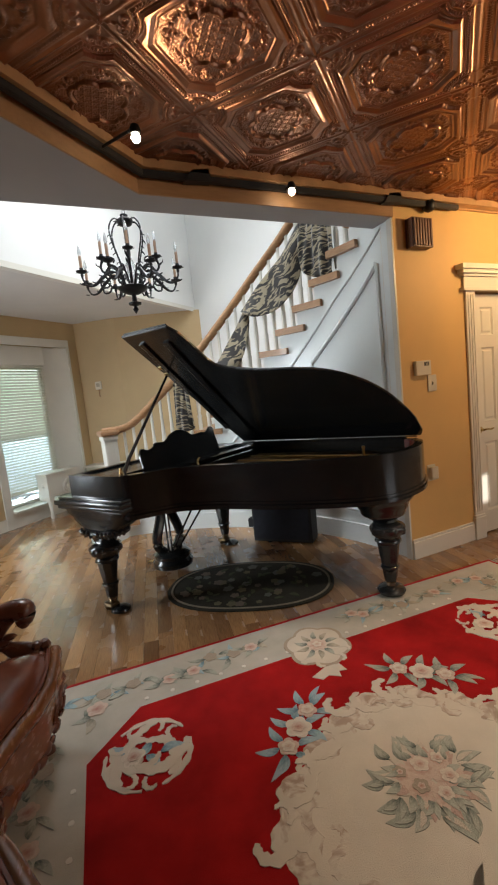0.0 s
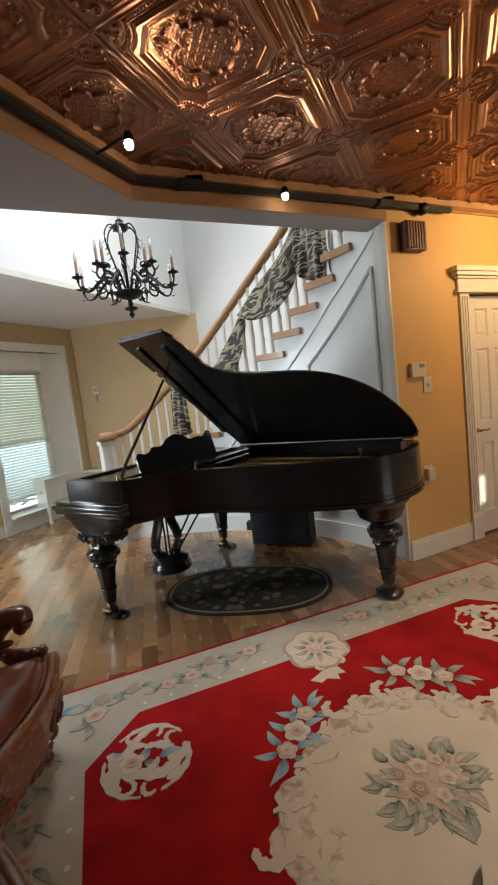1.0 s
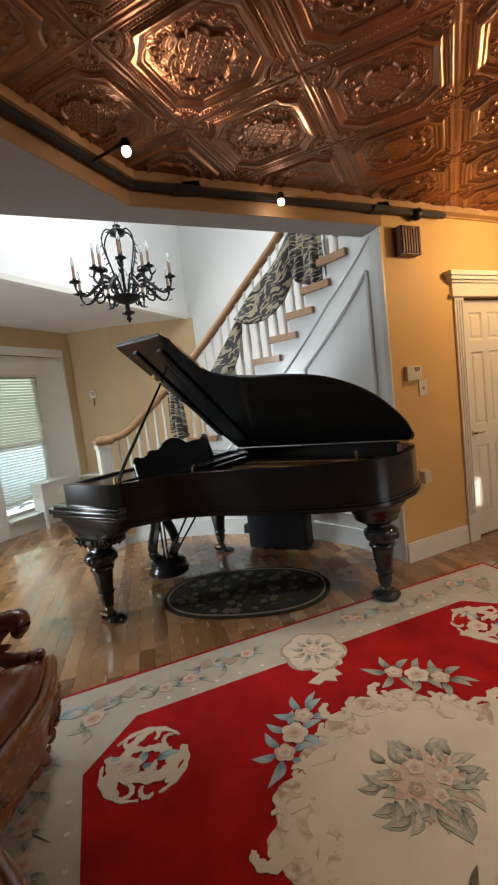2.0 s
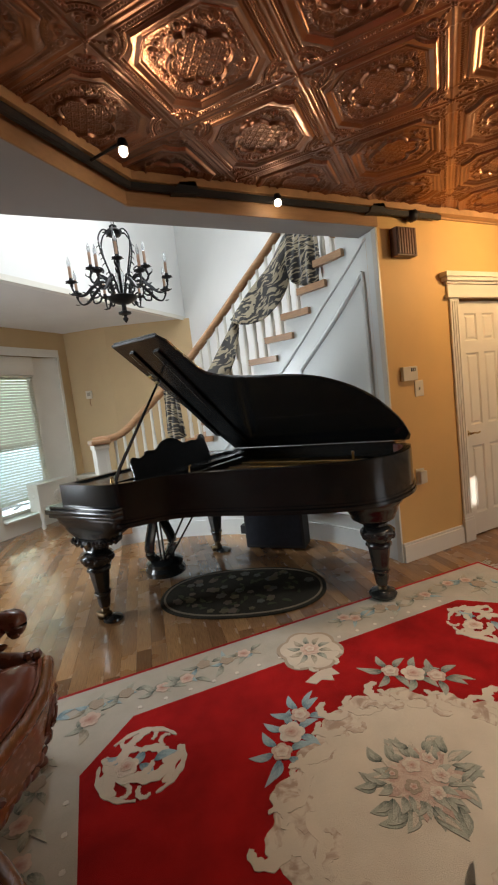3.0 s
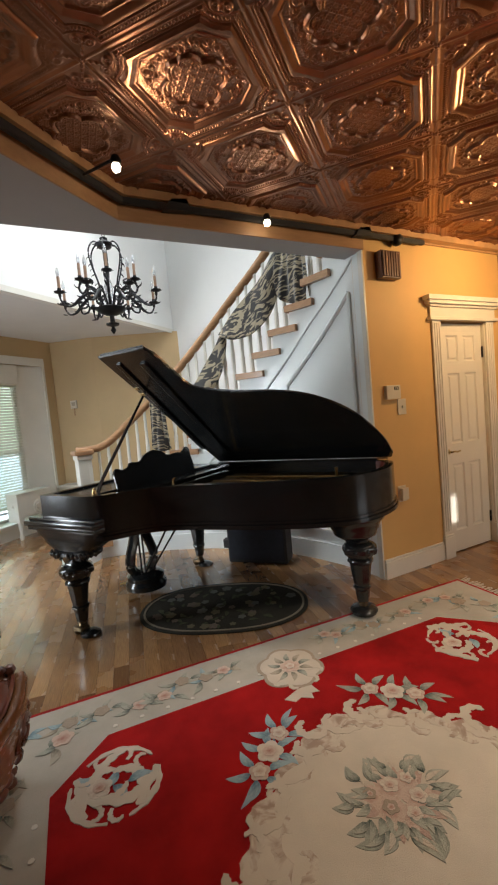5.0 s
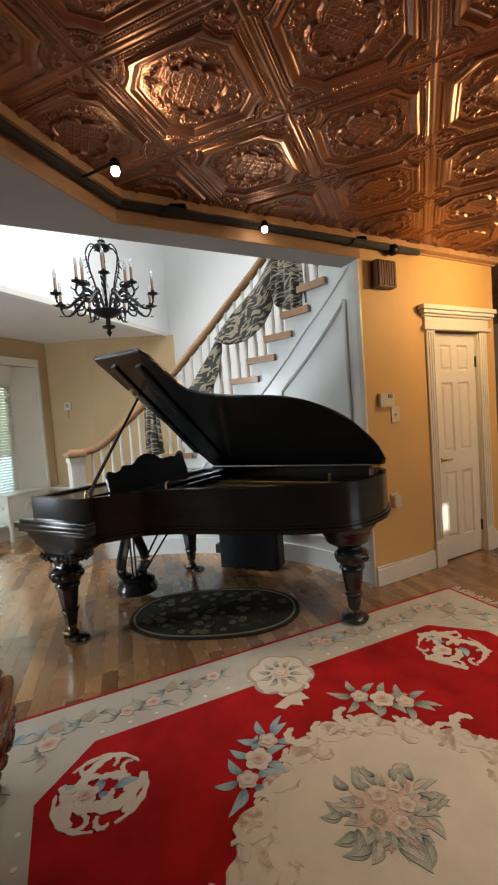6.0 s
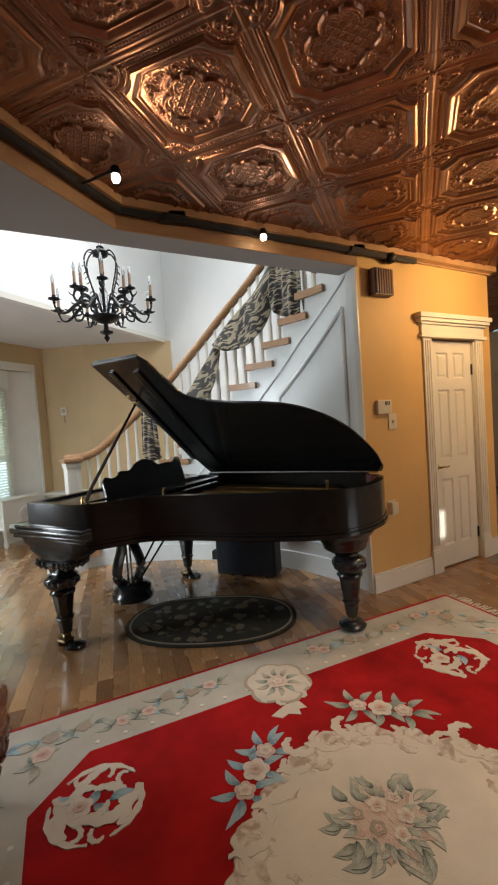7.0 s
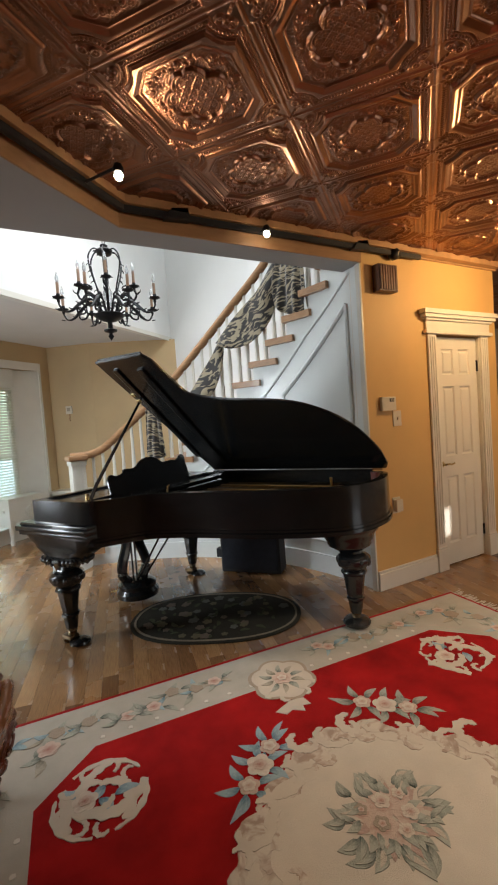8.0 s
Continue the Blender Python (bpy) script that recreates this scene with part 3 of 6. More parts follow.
for a0, a1, w0, w1 in ((-1.46, -1.42, 0.25, 1.38), (-1.26, -1.21, 0.12, 1.35)):
    box(bm, (a0, -w1, -0.016), (a1, -w0, 0.0), None, 0.004)
bmesh.ops.transform(bm, matrix=TILT, verts=bm.verts)
part("lid_batten", bm, M_EBONY, lid)
for w in (1.03, 1.10):
    bm = bmesh.new()
    box(bm, (-1.52, -w - 0.02, -0.008), (-1.48, -w + 0.005, 0.0), TILT, 0.002)
    part("prop_plate", bm, M_BRASS, lid)
bm = bmesh.new()
tube(bm, [(-1.40, -0.088, 0.986), (0.10, -0.088, 0.986)], 0.006, 8)
part("lid_hinge", bm, M_OLDBRASS, lid, "long brass hinge", smooth=True)
# filler added to block light leaking between the lid and the spine
bm = bmesh.new()
box(bm, (-1.42, -0.128, 0.9755), (0.03, -0.082, 0.9915), None, 0.002)
part("hinge_gap_filler", bm, M_EBONY, piano, "black filler added along the spine to close the gap under the lid")
bm = bmesh.new()
p1 = TILT @ Vector((-1.50, -1.03, -0.012))
tube(bm, [(-1.50, -1.455, 0.955), (-1.50, -1.38, 1.07), p1], [0.013, 0.012, 0.009], 8)
prop = part("lid_prop", bm, M_EBONY, piano, "black lid prop stick", smooth=True)
bm = bmesh.new()
lathe(bm, [(0.010, -0.02), (0.016, 0.0), (0.016, 0.02), (0.008, 0.05)], 10, pose(-1.50, -1.465, 0.965))
part("prop_pivot", bm, M_BRASS, prop, smooth=True)
bm = bmesh.new()
tube(bm, [(-1.24, -0.98, 0.94), (-1.24, -0.98, 0.985), (-1.235, -0.96, 0.995)], 0.007, 8)
part("lid_lock", bm, M_BRASS, piano, smooth=True)

# black loudspeaker box by the stair
sub = empty("subwoofer", pose(-0.63, 0.985, 0, 0, 0, -47), "black loudspeaker box standing under the piano", "speaker")
bm = bmesh.new()
box(bm, (-0.29, 0.0, 0.012), (0.29, 0.20, 0.47), None, 0.01)
part("cabinet", bm, M_BLACK, sub)
bm = bmesh.new()
box(bm, (-0.27, -0.012, 0.04), (0.27, 0.0, 0.45), None, 0.006)
part("grille", bm, surface("dark_speaker_cloth", (0.016, 0.018, 0.026), 0.9, scale=20, vary=0.3, bump=0.5, fine=700), sub, "black cloth grille")
for x in (-0.25, 0.25):
    bm = bmesh.new()
    lathe(bm, [(0.02, 0.0), (0.018, 0.012)], 10, pose(x, 0.1, 0))
    part("foot", bm, M_BLACK, sub)
bm = bmesh.new()
box(bm, (-0.345, 0.02, 0.14), (-0.29, 0.10, 0.225), None, 0.008)
part("side_knob_box", bm, M_BLACK, sub)

# ---------- copper tile ceiling ----------
TILE = 0.585


def tile_relief(n):
    """Pressed pattern of one tile: heights in metres (down is positive) on an n x n grid."""
    g = np.linspace(-1, 1, n)
    u, v = np.meshgrid(g, g, indexing="ij")
    au, av = np.abs(u), np.abs(v)
    mx = np.maximum(au, av)
    h = np.zeros_like(u)

    def ridge(d, w):
        return np.clip(1 - (d / w) ** 2, 0, 1) ** 0.5

    # seam roll, and a beaded frame with hollowed corners
    h += 0.004 * ridge(mx - 1.0, 0.022)
    cd = np.hypot(0.93 - au, 0.93 - av)
    f = np.maximum(mx - 0.885, 0.33 - cd)
    s = np.where(cd < 0.37, np.arctan2(0.93 - au, 0.93 - av) * 0.33, np.where(au > av, v, u))
    bead = np.clip(0.5 + 0.5 * np.cos(s * 2 * np.pi / 0.047), 0, 1) ** 0.7
    h += 0.0095 * ridge(f, 0.020) * (0.08 + 0.92 * bead)
    h += 0.0045 * ridge(f - 0.042, 0.012) * (mx < 0.97)
    h += 0.0055 * ridge(f + 0.042, 0.012)
    h -= 0.0030 * ridge(f + 0.064, 0.012)
    h += 0.0060 * ridge(f + 0.088, 0.014)
    # sloping cove down to a flat panel
    p = np.maximum(mx - 0.66, (au + av - 1.06) * 0.72)
    h += 0.014 * np.clip((p + 0.01) / 0.10, 0, 1) * (f < -0.10)
    h += 0.006 * ridge(p, 0.014)
    ground = p < -0.02
    h += 0.0012 * ground * np.sin(u * 71 + 3 * np.sin(v * 23)) * np.sin(v * 67 + 3 * np.sin(u * 29))
    # cusped roll round the middle, with a second thin one inside
    ang = np.arctan2(v, u)
    rad = np.hypot(u, v)
    lobe = np.abs(np.sin(4 * ang))
    ogee = rad - 0.355 - 0.075 * np.sqrt(lobe + 0.004) - 0.035 * np.cos(4 * ang)
    h += 0.014 * ridge(ogee, 0.034)
    h += 0.0045 * ridge(ogee + 0.062, 0.013)
    # dotted lattice
    inner = ogee < -0.075
    la, lb = np.cos((u + v) * 2 * np.pi / 0.15), np.cos((u - v) * 2 * np.pi / 0.15)
    dots = 0.55 + 0.45 * np.cos((u - v) * 2 * np.pi / 0.05)
    dots2 = 0.55 + 0.45 * np.cos((u + v) * 2 * np.pi / 0.05)
    h += 0.0045 * inner * np.maximum(np.clip(la, 0, 1) ** 6 * dots, np.clip(lb, 0, 1) ** 6 * dots2)
    # leaf clusters at the middles of the sides and in the corners of the panel
    for cx, cy, r0 in ((0.56, 0.0, 0.05), (0.0, 0.56, 0.05), (0.52, 0.10, 0.038), (0.10, 0.52, 0.038), (0.545, 0.19, 0.028), (0.19, 0.545, 0.028), (0.44, 0.44, 0.06),
                       (0.50, 0.34, 0.036), (0.34, 0.50, 0.036), (0.545, 0.27, 0.024), (0.27, 0.545, 0.024), (0.37, 0.37, 0.03)):
        dx, dy = au - cx, av - cy
        r = np.hypot(dx, dy)
        h += 0.012 * ridge(r, r0) * (0.72 + 0.28 * np.cos(5 * np.arctan2(dy, dx) + 9 * cx))
        h += 0.0025 * ridge(r - r0 * 1.5, 0.012) * ground
    # pair of curled leaves in each hollowed corner
    fan = np.clip((0.30 - cd) / 0.03, 0, 1)
    cu, cv = 0.93 - au, 0.93 - av
    h += 0.002 * fan
    for k, (px, py) in enumerate(((0.185, 0.075), (0.075, 0.185))):
        r = np.hypot(cu - px, cv - py)
        a = np.arctan2(cv - py, cu - px)
        h += fan * 0.0075 * ridge(r - 0.048 - 0.010 * np.sin(a + k * 1.57), 0.020)
        h += fan * 0.0065 * ridge(r, 0.022)
    along, across = (cu + cv) * 0.7071, (cu - cv) * 0.7071
    h += fan * 0.0080 * ridge(across, 0.016 + 0.05 * np.clip(along - 0.06, 0, 0.2)) * np.clip((0.27 - along) / 0.04, 0, 1) * (0.6 + 0.4 * np.cos(along * 90))
    return h


def copper_ceiling():
    ex, ey = Vector((math.cos(radians(40)), math.sin(radians(40)))), Vector((math.sin(radians(40)), -math.cos(radians(40))))
    base = Vector((-2.055, -0.849))
    finest, fine, coarse = tile_relief(221), tile_relief(121), tile_relief(25)
    V, F, off = [], [], 0
    for i in range(-13, 15):
        for j in range(-13, 15):
            o = base + ex * (i * TILE) + ey * (j * TILE)
            c = o + (ex + ey) * (TILE / 2)
            near = -2.6 < c.x < 1.6 and -2.1 < c.y < 0.35
            if not (-5.8 < c.x < 5.2 and -6.6 < c.y < 0.6) and not (1.3 < c.x < 5.2 and c.y < 3.0 and c.y > 0):
                continue
            if c.y > 0.42 and c.x < 1.4:
                continue
            if c.x < -1.8 and c.y > (c.x + 1.8) * S40 / C40 + 0.55:
                continue
            closest = (c - Vector((-1.45, -1.05))).length < 0.95
            h = finest if closest else fine if near else coarse
            n = len(h)
            g = np.linspace(0, TILE, n)
            a, b = np.meshgrid(g, g, indexing="ij")
            pts = np.empty((n * n, 3))
            pts[:, 0] = (o.x + a * ex.x + b * ey.x).ravel()
            pts[:, 1] = (o.y + a * ex.y + b * ey.y).ravel()
            pts[:, 2] = (CEIL + 0.004 - h).ravel()
            idx = np.arange(n * n).reshape(n, n)
            q = np.stack([idx[:-1, :-1], idx[:-1, 1:], idx[1:, 1:], idx[1:, :-1]], -1).reshape(-1, 4)
            # cut at the beam and the wall
            keep = pts[q].mean(1)
            ok = ((keep[:, 1] < 0.0) & (keep[:, 1] < (keep[:, 0] + 1.8) * S40 / C40 + 0.0)) | ((keep[:, 0] > 1.64) & (keep[:, 1] < 6.3))
            V.append(pts)
            F.append(q[ok] + off)
            off += n * n
    V, F = np.concatenate(V), np.concatenate(F)
    me = bpy.data.meshes.new("ceiling")
    me.vertices.add(len(V))
    me.vertices.foreach_set("co", V.ravel())
    me.loops.add(F.size)
    me.loops.foreach_set("vertex_index", F.ravel().astype(np.int32))
    me.polygons.add(len(F))
    me.polygons.foreach_set("loop_start", np.arange(0, F.size, 4, dtype=np.int32))
    me.polygons.foreach_set("use_smooth", np.ones(len(F), dtype=bool))
    me.update(calc_edges=True)
    me.validate()
    me.materials.append(M_COPPER)
    return structure(new("ceiling", me), "pressed copper tile ceiling laid on the diagonal", "ceiling")


copper_ceiling()
bm = bmesh.new()
for z, o in ((CEIL - 0.045, 0.080), (CEIL - 0.0575, 0.020)):
    k = o / C40
    prism(bm, [(1.66, -o), (1.66, -0.0005), (0.0, -0.0005), (0.0, -0.0125), (-1.8, -0.0125), (-5.4, -0.0155 - 3.6 * S40 / C40), (-5.4, -k - 3.6 * S40 / C40), (-1.8 + o * 0.36, -o)], z, (CEIL + 0.002) if o > 0.05 else z + 0.0118)
structure(part("trim_crown", bm, surface("aged_tan_moulding", (0.44, 0.25, 0.12), 0.45, scale=8, vary=0.2)), "flat tan moulding round the copper ceiling", "trim")

# ---------- carpets ----------


def pile(name, color, vary=0.12):
    return surface(name, color, 0.95, scale=4.5, vary=vary, bump=0.9, fine=420, rough_vary=0.03, spec=0.15)


M_RED = pile("crimson_wool", (0.33, 0.008, 0.008), 0.30)
M_CREAM = pile("cream_wool", (0.60, 0.52, 0.42), 0.08)
M_TAUPE = pile("taupe_wool", (0.40, 0.32, 0.24))
M_PINK = pile("faded_pink_wool", (0.52, 0.36, 0.29))

RUG = pose(-1.27, -1.43, 0, 0, 0, -4.2)
rug = empty("area_rug", RUG, "red and cream carved wool rug with floral medallion", "rug")


def flat(bm, outline, z0=0.010, z1=0.014):
    lo = [bm.verts.new((x, y, z0)) for x, y in outline]
    hi = [bm.verts.new((x * 1.0, y * 1.0, z1)) for x, y in outline]
    bm.faces.new(hi)
    n = len(outline)
    for i in range(n):
        bm.faces.new((lo[i], lo[(i + 1) % n], hi[(i + 1) % n], hi[i]))


def octagon(hx, hy, cx, cy):
    return [(hx, -hy + cy), (hx, hy - cy), (hx - cx, hy), (-hx + cx, hy), (-hx, hy - cy), (-hx, -hy + cy), (-hx + cx, -hy), (hx - cx, -hy)]


bm = bmesh.new()
box(bm, (-1.58, -1.205, 0.0), (1.58, 1.205, 0.009), None, 0.003)
part("backing", bm, M_RED, rug, "crimson edge binding")
M_BORDER = pile("greyed_cream_wool", (0.46, 0.42, 0.35), 0.12)
bm = bmesh.new()
prism(bm, [(-1.555, -1.18), (1.555, -1.18), (1.555, 1.18), (-1.555, 1.18)], 0.009, 0.0105)
part("border", bm, M_BORDER, rug, "cream border with blue leaves")
bm = bmesh.new()
flat(bm, octagon(1.24, 0.86, 0.235, 0.235), 0.0105, 0.012)
part("field", bm, M_RED, rug, "deep red field")
bm = bmesh.new()
rnd = random.Random(4)
for s in (-1, 1):
    for i in range(150):
        y = -1.19 + 2.38 * (i + rnd.random() * 0.6) / 150
        L = 0.05 + rnd.random() * 0.04
        vs = [(s * 1.58, y), (s * (1.58 + L), y + rnd.uniform(-0.02, 0.02))]
        tube(bm, [(vs[0][0], vs[0][1], 0.005), (vs[1][0], vs[1][1], 0.004)], 0.004, 4)
tagged(part("fringe", bm, M_CREAM, rug, "cream knotted fringe"), kind="stuff")


def leaf_shape(n=7):
    up = [(i / n, 0.46 * math.sin(math.pi * (i / n) ** 0.75) ** 0.85) for i in range(n + 1)]
    return [(x, y + 0.22 * math.sin(math.pi * x)) for x, y in up + [(x, -y * 0.8) for x, y in reversed(up[1:-1])]]


def bloom_shape(petals, deep=0.22, n=60):
    return [((1 - deep + deep * abs(math.sin(petals * a / 2))) * math.cos(a), (1 - deep + deep * abs(math.sin(petals * a / 2))) * math.sin(a)) for a in (2 * math.pi * i / n for i in range(n))]


def motif_mesh(name, outline, mat, z0, z1):
    bm = bmesh.new()
    flat(bm, outline, z0, z1)
    return mesh_of(name, bm, mat)


def dyed(name, base, tip, petals=0):
    """Wool shaded from the root (or heart) of a motif to its rim, with fine tufts."""
    m = pile(name, base)
    nt = m.node_tree
    b = nt.nodes["Principled BSDF"]
    tc = nt.nodes.new("ShaderNodeTexCoord")
    sep = nt.nodes.new("ShaderNodeSeparateXYZ")
    nt.links.new(tc.outputs["Object"], sep.inputs[0])
    wob = noise_tex(nt, 5.0, 3)
    if petals:
        d = nt.nodes.new("ShaderNodeVectorMath")
        d.operation = 'LENGTH'
        nt.links.new(tc.outputs["Object"], d.inputs[0])
        w = nt.nodes.new("ShaderNodeTexVoronoi")
        w.inputs["Scale"].default_value = 2.4
        nt.links.new(tc.outputs["Object"], w.inputs[0])
        lift, src = (w.outputs["Distance"], 0.55), d.outputs["Value"]
    else:
        lift, src = (wob.outputs[0], 0.9), sep.outputs["X"]
    add = nt.nodes.new("ShaderNodeMath")
    add.operation = 'MULTIPLY_ADD'
    nt.links.new(lift[0], add.inputs[0])
    add.inputs[1].default_value = lift[1]
    nt.links.new(src, add.inputs[2])
    r = ramp_of(nt, add.outputs[0], [(0.35, base), (1.15, tip)] if petals else [(0.45, base), (1.0, tip)])
    nt.links.new(r.outputs[0], b.inputs["Base Color"])
    return m


D_BLUE = dyed("blue_dyed_leaf_wool", (0.13, 0.22, 0.27), (0.36, 0.47, 0.50))
D_GREEN = dyed("green_dyed_leaf_wool", (0.09, 0.115, 0.10), (0.40, 0.40, 0.33))
D_TAUPE = dyed("taupe_dyed_leaf_wool", (0.20, 0.19, 0.14), (0.46, 0.40, 0.31))
D_PINK = dyed("rose_dyed_wool", (0.44, 0.22, 0.17), (0.62, 0.47, 0.38), 1)
D_CREAM = dyed("cream_dyed_wool", (0.52, 0.36, 0.28), (0.68, 0.59, 0.49), 1)
LEAF = {c: motif_mesh("leaf", leaf_shape(), m, 0.0, 0.0018) for c, m in (("blue", D_BLUE), ("green", D_GREEN), ("cream", M_CREAM), ("taupe", D_TAUPE), ("pink", M_PINK))}
BLOOM = {c: motif_mesh("blossom", bloom_shape(5), m, 0.0, 0.0020) for c, m in (("pink", D_PINK), ("cream", D_CREAM), ("taupe", M_TAUPE))}

M_SAGE = dyed("sage_dyed_leaf_wool", (0.17, 0.19, 0.16), (0.46, 0.45, 0.37))
LEAF["sage"] = motif_mesh("leaf", leaf_shape(), M_SAGE, 0.0, 0.0030)

def put(me, x, y, ang, sx, sy, z, name):
    ob = new(name, me)
    ob.parent = rug
    ob.matrix_local = Matrix.Translation((x, y, z)) @ Matrix.Rotation(radians(ang), 4, 'Z') @ Matrix.Diagonal((sx, sy, 1, 1))
    return ob


def leaf(x, y, ang, length, width, color, z=0.0125):
    put(LEAF[color], x, y, ang, length, width, z, "leaf")


def blossom(x, y, r, color, z=0.0145):
    put(BLOOM[color], x, y, (x * 97 + y * 57) * 30 % 60, r, r, z, "blossom")


layer = [0]


def scroll(x, y, ang, size, turn=1, width=0.022, z=0.0125, sweep=3.5, mat=M_CREAM):
    """A tapering scroll that curls in at its end."""
    layer[0] += 1
    z += 0.00011 * (layer[0] % 17)
    bm = bmesh.new()
    pts, n = [], 22
    for i in range(n + 1):
        t = i / n
        a = radians(ang) + turn * sweep * t ** 1.3
        r = size * (1 - 0.75 * t)
        pts.append(Vector((x + r * math.cos(a), y + r * math.sin(a))))
    L, R = [], []
    for i, p in enumerate(pts):
        d = (pts[min(i + 1, n)] - pts[max(i - 1, 0)]).normalized()
        w = min(width, 0.21 * size) * (0.35 + 0.65 * math.sin(math.pi * min(1, 0.15 + 0.8 * i / n))) * (1 + 0.25 * math.sin(i * 1.7))
        L.append(p + w * Vector((-d.y, d.x)))
        R.append(p - w * Vector((-d.y, d.x)))
    lo = [bm.verts.new((q.x, q.y, z)) for q in L + R[::-1]]
    hi = [bm.verts.new((q.x, q.y, z + 0.0025)) for q in L + R[::-1]]
    m = len(lo)
    for i in range(m):
        bm.faces.new((lo[i], lo[(i + 1) % m], hi[(i + 1) % m], hi[i]))
    for i in range(n + 1):
        for v in (lo[i], hi[i], lo[m - 1 - i], hi[m - 1 - i]):
            v.co.z += 0.0009 * i / n
    for i in range(n):
        bm.faces.new((hi[i], hi[i + 1], hi[m - 2 - i], hi[m - 1 - i]))
    part("scroll", bm, mat, rug)


# medallion with a ragged scalloped edge
MX, MY = -0.09, 0.0
edge = []
for i in range(180):
    a = 2 * math.pi * i / 180
    r = 1.0 + 0.07 * math.cos(4 * a + 0.4) + 0.055 * abs(math.sin(6.5 * a)) + 0.03 * math.sin(17 * a + 1) + 0.022 * abs(math.sin(24 * a))
    edge.append((MX + 0.01 + 0.53 * r * math.cos(a), MY - 0.02 + 0.42 * r * math.sin(a)))
bm = bmesh.new()
flat(bm, edge, 0.0115, 0.0140)
M_PALETAUPE = pile("pale_taupe_wool", (0.50, 0.42, 0.34))
swirl = M_PALETAUPE.node_tree.nodes.new("ShaderNodeTexNoise")
swirl.inputs["Scale"].default_value, swirl.inputs["Distortion"].default_value = 9.0, 2.5
nt = M_PALETAUPE.node_tree
nt.links.new(nt.nodes.new("ShaderNodeTexCoord").outputs["Object"], swirl.inputs[0])
r = ramp_of(nt, swirl.outputs[0], [(0.36, (0.40, 0.29, 0.22)), (0.5, (0.54, 0.44, 0.35)), (0.6, (0.62, 0.54, 0.44))])
nt.links.new(r.outputs[0], nt.nodes["Principled BSDF"].inputs["Base Color"])
medallion = part("medallion", bm, M_PALETAUPE, rug, "large cream medallion with scalloped edge")
bm = bmesh.new()
flat(bm, [(MX + 0.01 + 0.455 * r * math.cos(a), MY - 0.02 + 0.355 * r * math.sin(a)) for a, r in ((2 * math.pi * i / 160, 1.0 + 0.05 * math.cos(5 * math.pi * i / 80 + 1) + 0.06 * abs(math.sin(9 * math.pi * i / 160 * 2))) for i in range(160))], 0.0138, 0.0150)
part("medallion_centre", bm, M_CREAM, rug)
for i in range(34):
    a = 2 * math.pi * i / 34 + 0.06
    r = 1.02 + 0.07 * math.cos(4 * a + 0.4)
    scroll(MX + 0.01 + 0.53 * r * math.cos(a), MY - 0.02 + 0.42 * r * math.sin(a), math.degrees(a) + (120 if i % 2 else -150), 0.055 + 0.025 * (i % 3), 1 if i % 2 else -1, 0.017, 0.0126)
for a, s in ((172, 0.11), (75, 0.10), (20, 0.10), (205, 0.10), (100, 0.09), (-10, 0.10), (250, 0.1), (300, 0.1)):
    r = 1.17
    scroll(MX + 0.01 + 0.53 * r * math.cos(radians(a)), MY - 0.02 + 0.42 * r * math.sin(radians(a)), a + 200, s, -1, 0.021, 0.0126)
for i in range(26):
    a = 2 * math.pi * i / 26
    r = 0.84 + 0.06 * math.cos(5 * a)
    scroll(MX + 0.01 + 0.53 * r * math.cos(a), MY - 0.02 + 0.42 * r * math.sin(a), math.degrees(a) + 60, 0.06, 1 if i % 2 else -1, 0.015, 0.0122, mat=M_PALETAUPE)
# wreath of leaves and roses in the middle
for i in range(34):
    a = 360 * i / 34 + 8 * math.sin(i * 2.3)
    r = 0.128 + 0.034 * math.sin(i * 1.9)
    x, y, t = MX + r * math.cos(radians(a)), MY + 0.85 * r * math.sin(radians(a)), a + 46 * math.sin(i * 1.1)
    ln = 0.092 + 0.018 * math.cos(i * 2.1)
    leaf(x, y, t, ln, 0.052, "green" if i % 4 else "sage", 0.0152 + 0.0001 * (i % 5))
    leaf(x + 0.008 * math.cos(radians(t + 60)), y + 0.008 * math.sin(radians(t + 60)), t + 5, ln * 0.72, 0.024, "sage" if i % 4 else "cream", 0.0176 + 0.0001 * (i % 5))
    leaf(MX + r * 0.7 * math.cos(radians(a + 9)), MY + 0.62 * r * math.sin(radians(a + 9)), a + 38, 0.066, 0.036, ("pink", "cream", "sage")[i % 3], 0.0166 + 0.0001 * (i % 4))
for x, y, r in ((0, 0.05, 0.062), (-0.055, -0.02, 0.055), (0.06, -0.03, 0.058), (0.0, -0.075, 0.05), (0.075, 0.045, 0.045), (-0.085, 0.055, 0.045)):
    blossom(MX + x, MY + y, r, "pink", 0.0168)
    blossom(MX + x + 0.006, MY + y + 0.006, r * 0.55, "taupe" if x < 0 else "cream", 0.0185)
    blossom(MX + x + 0.006, MY + y + 0.004, r * 0.25, "pink", 0.0200)
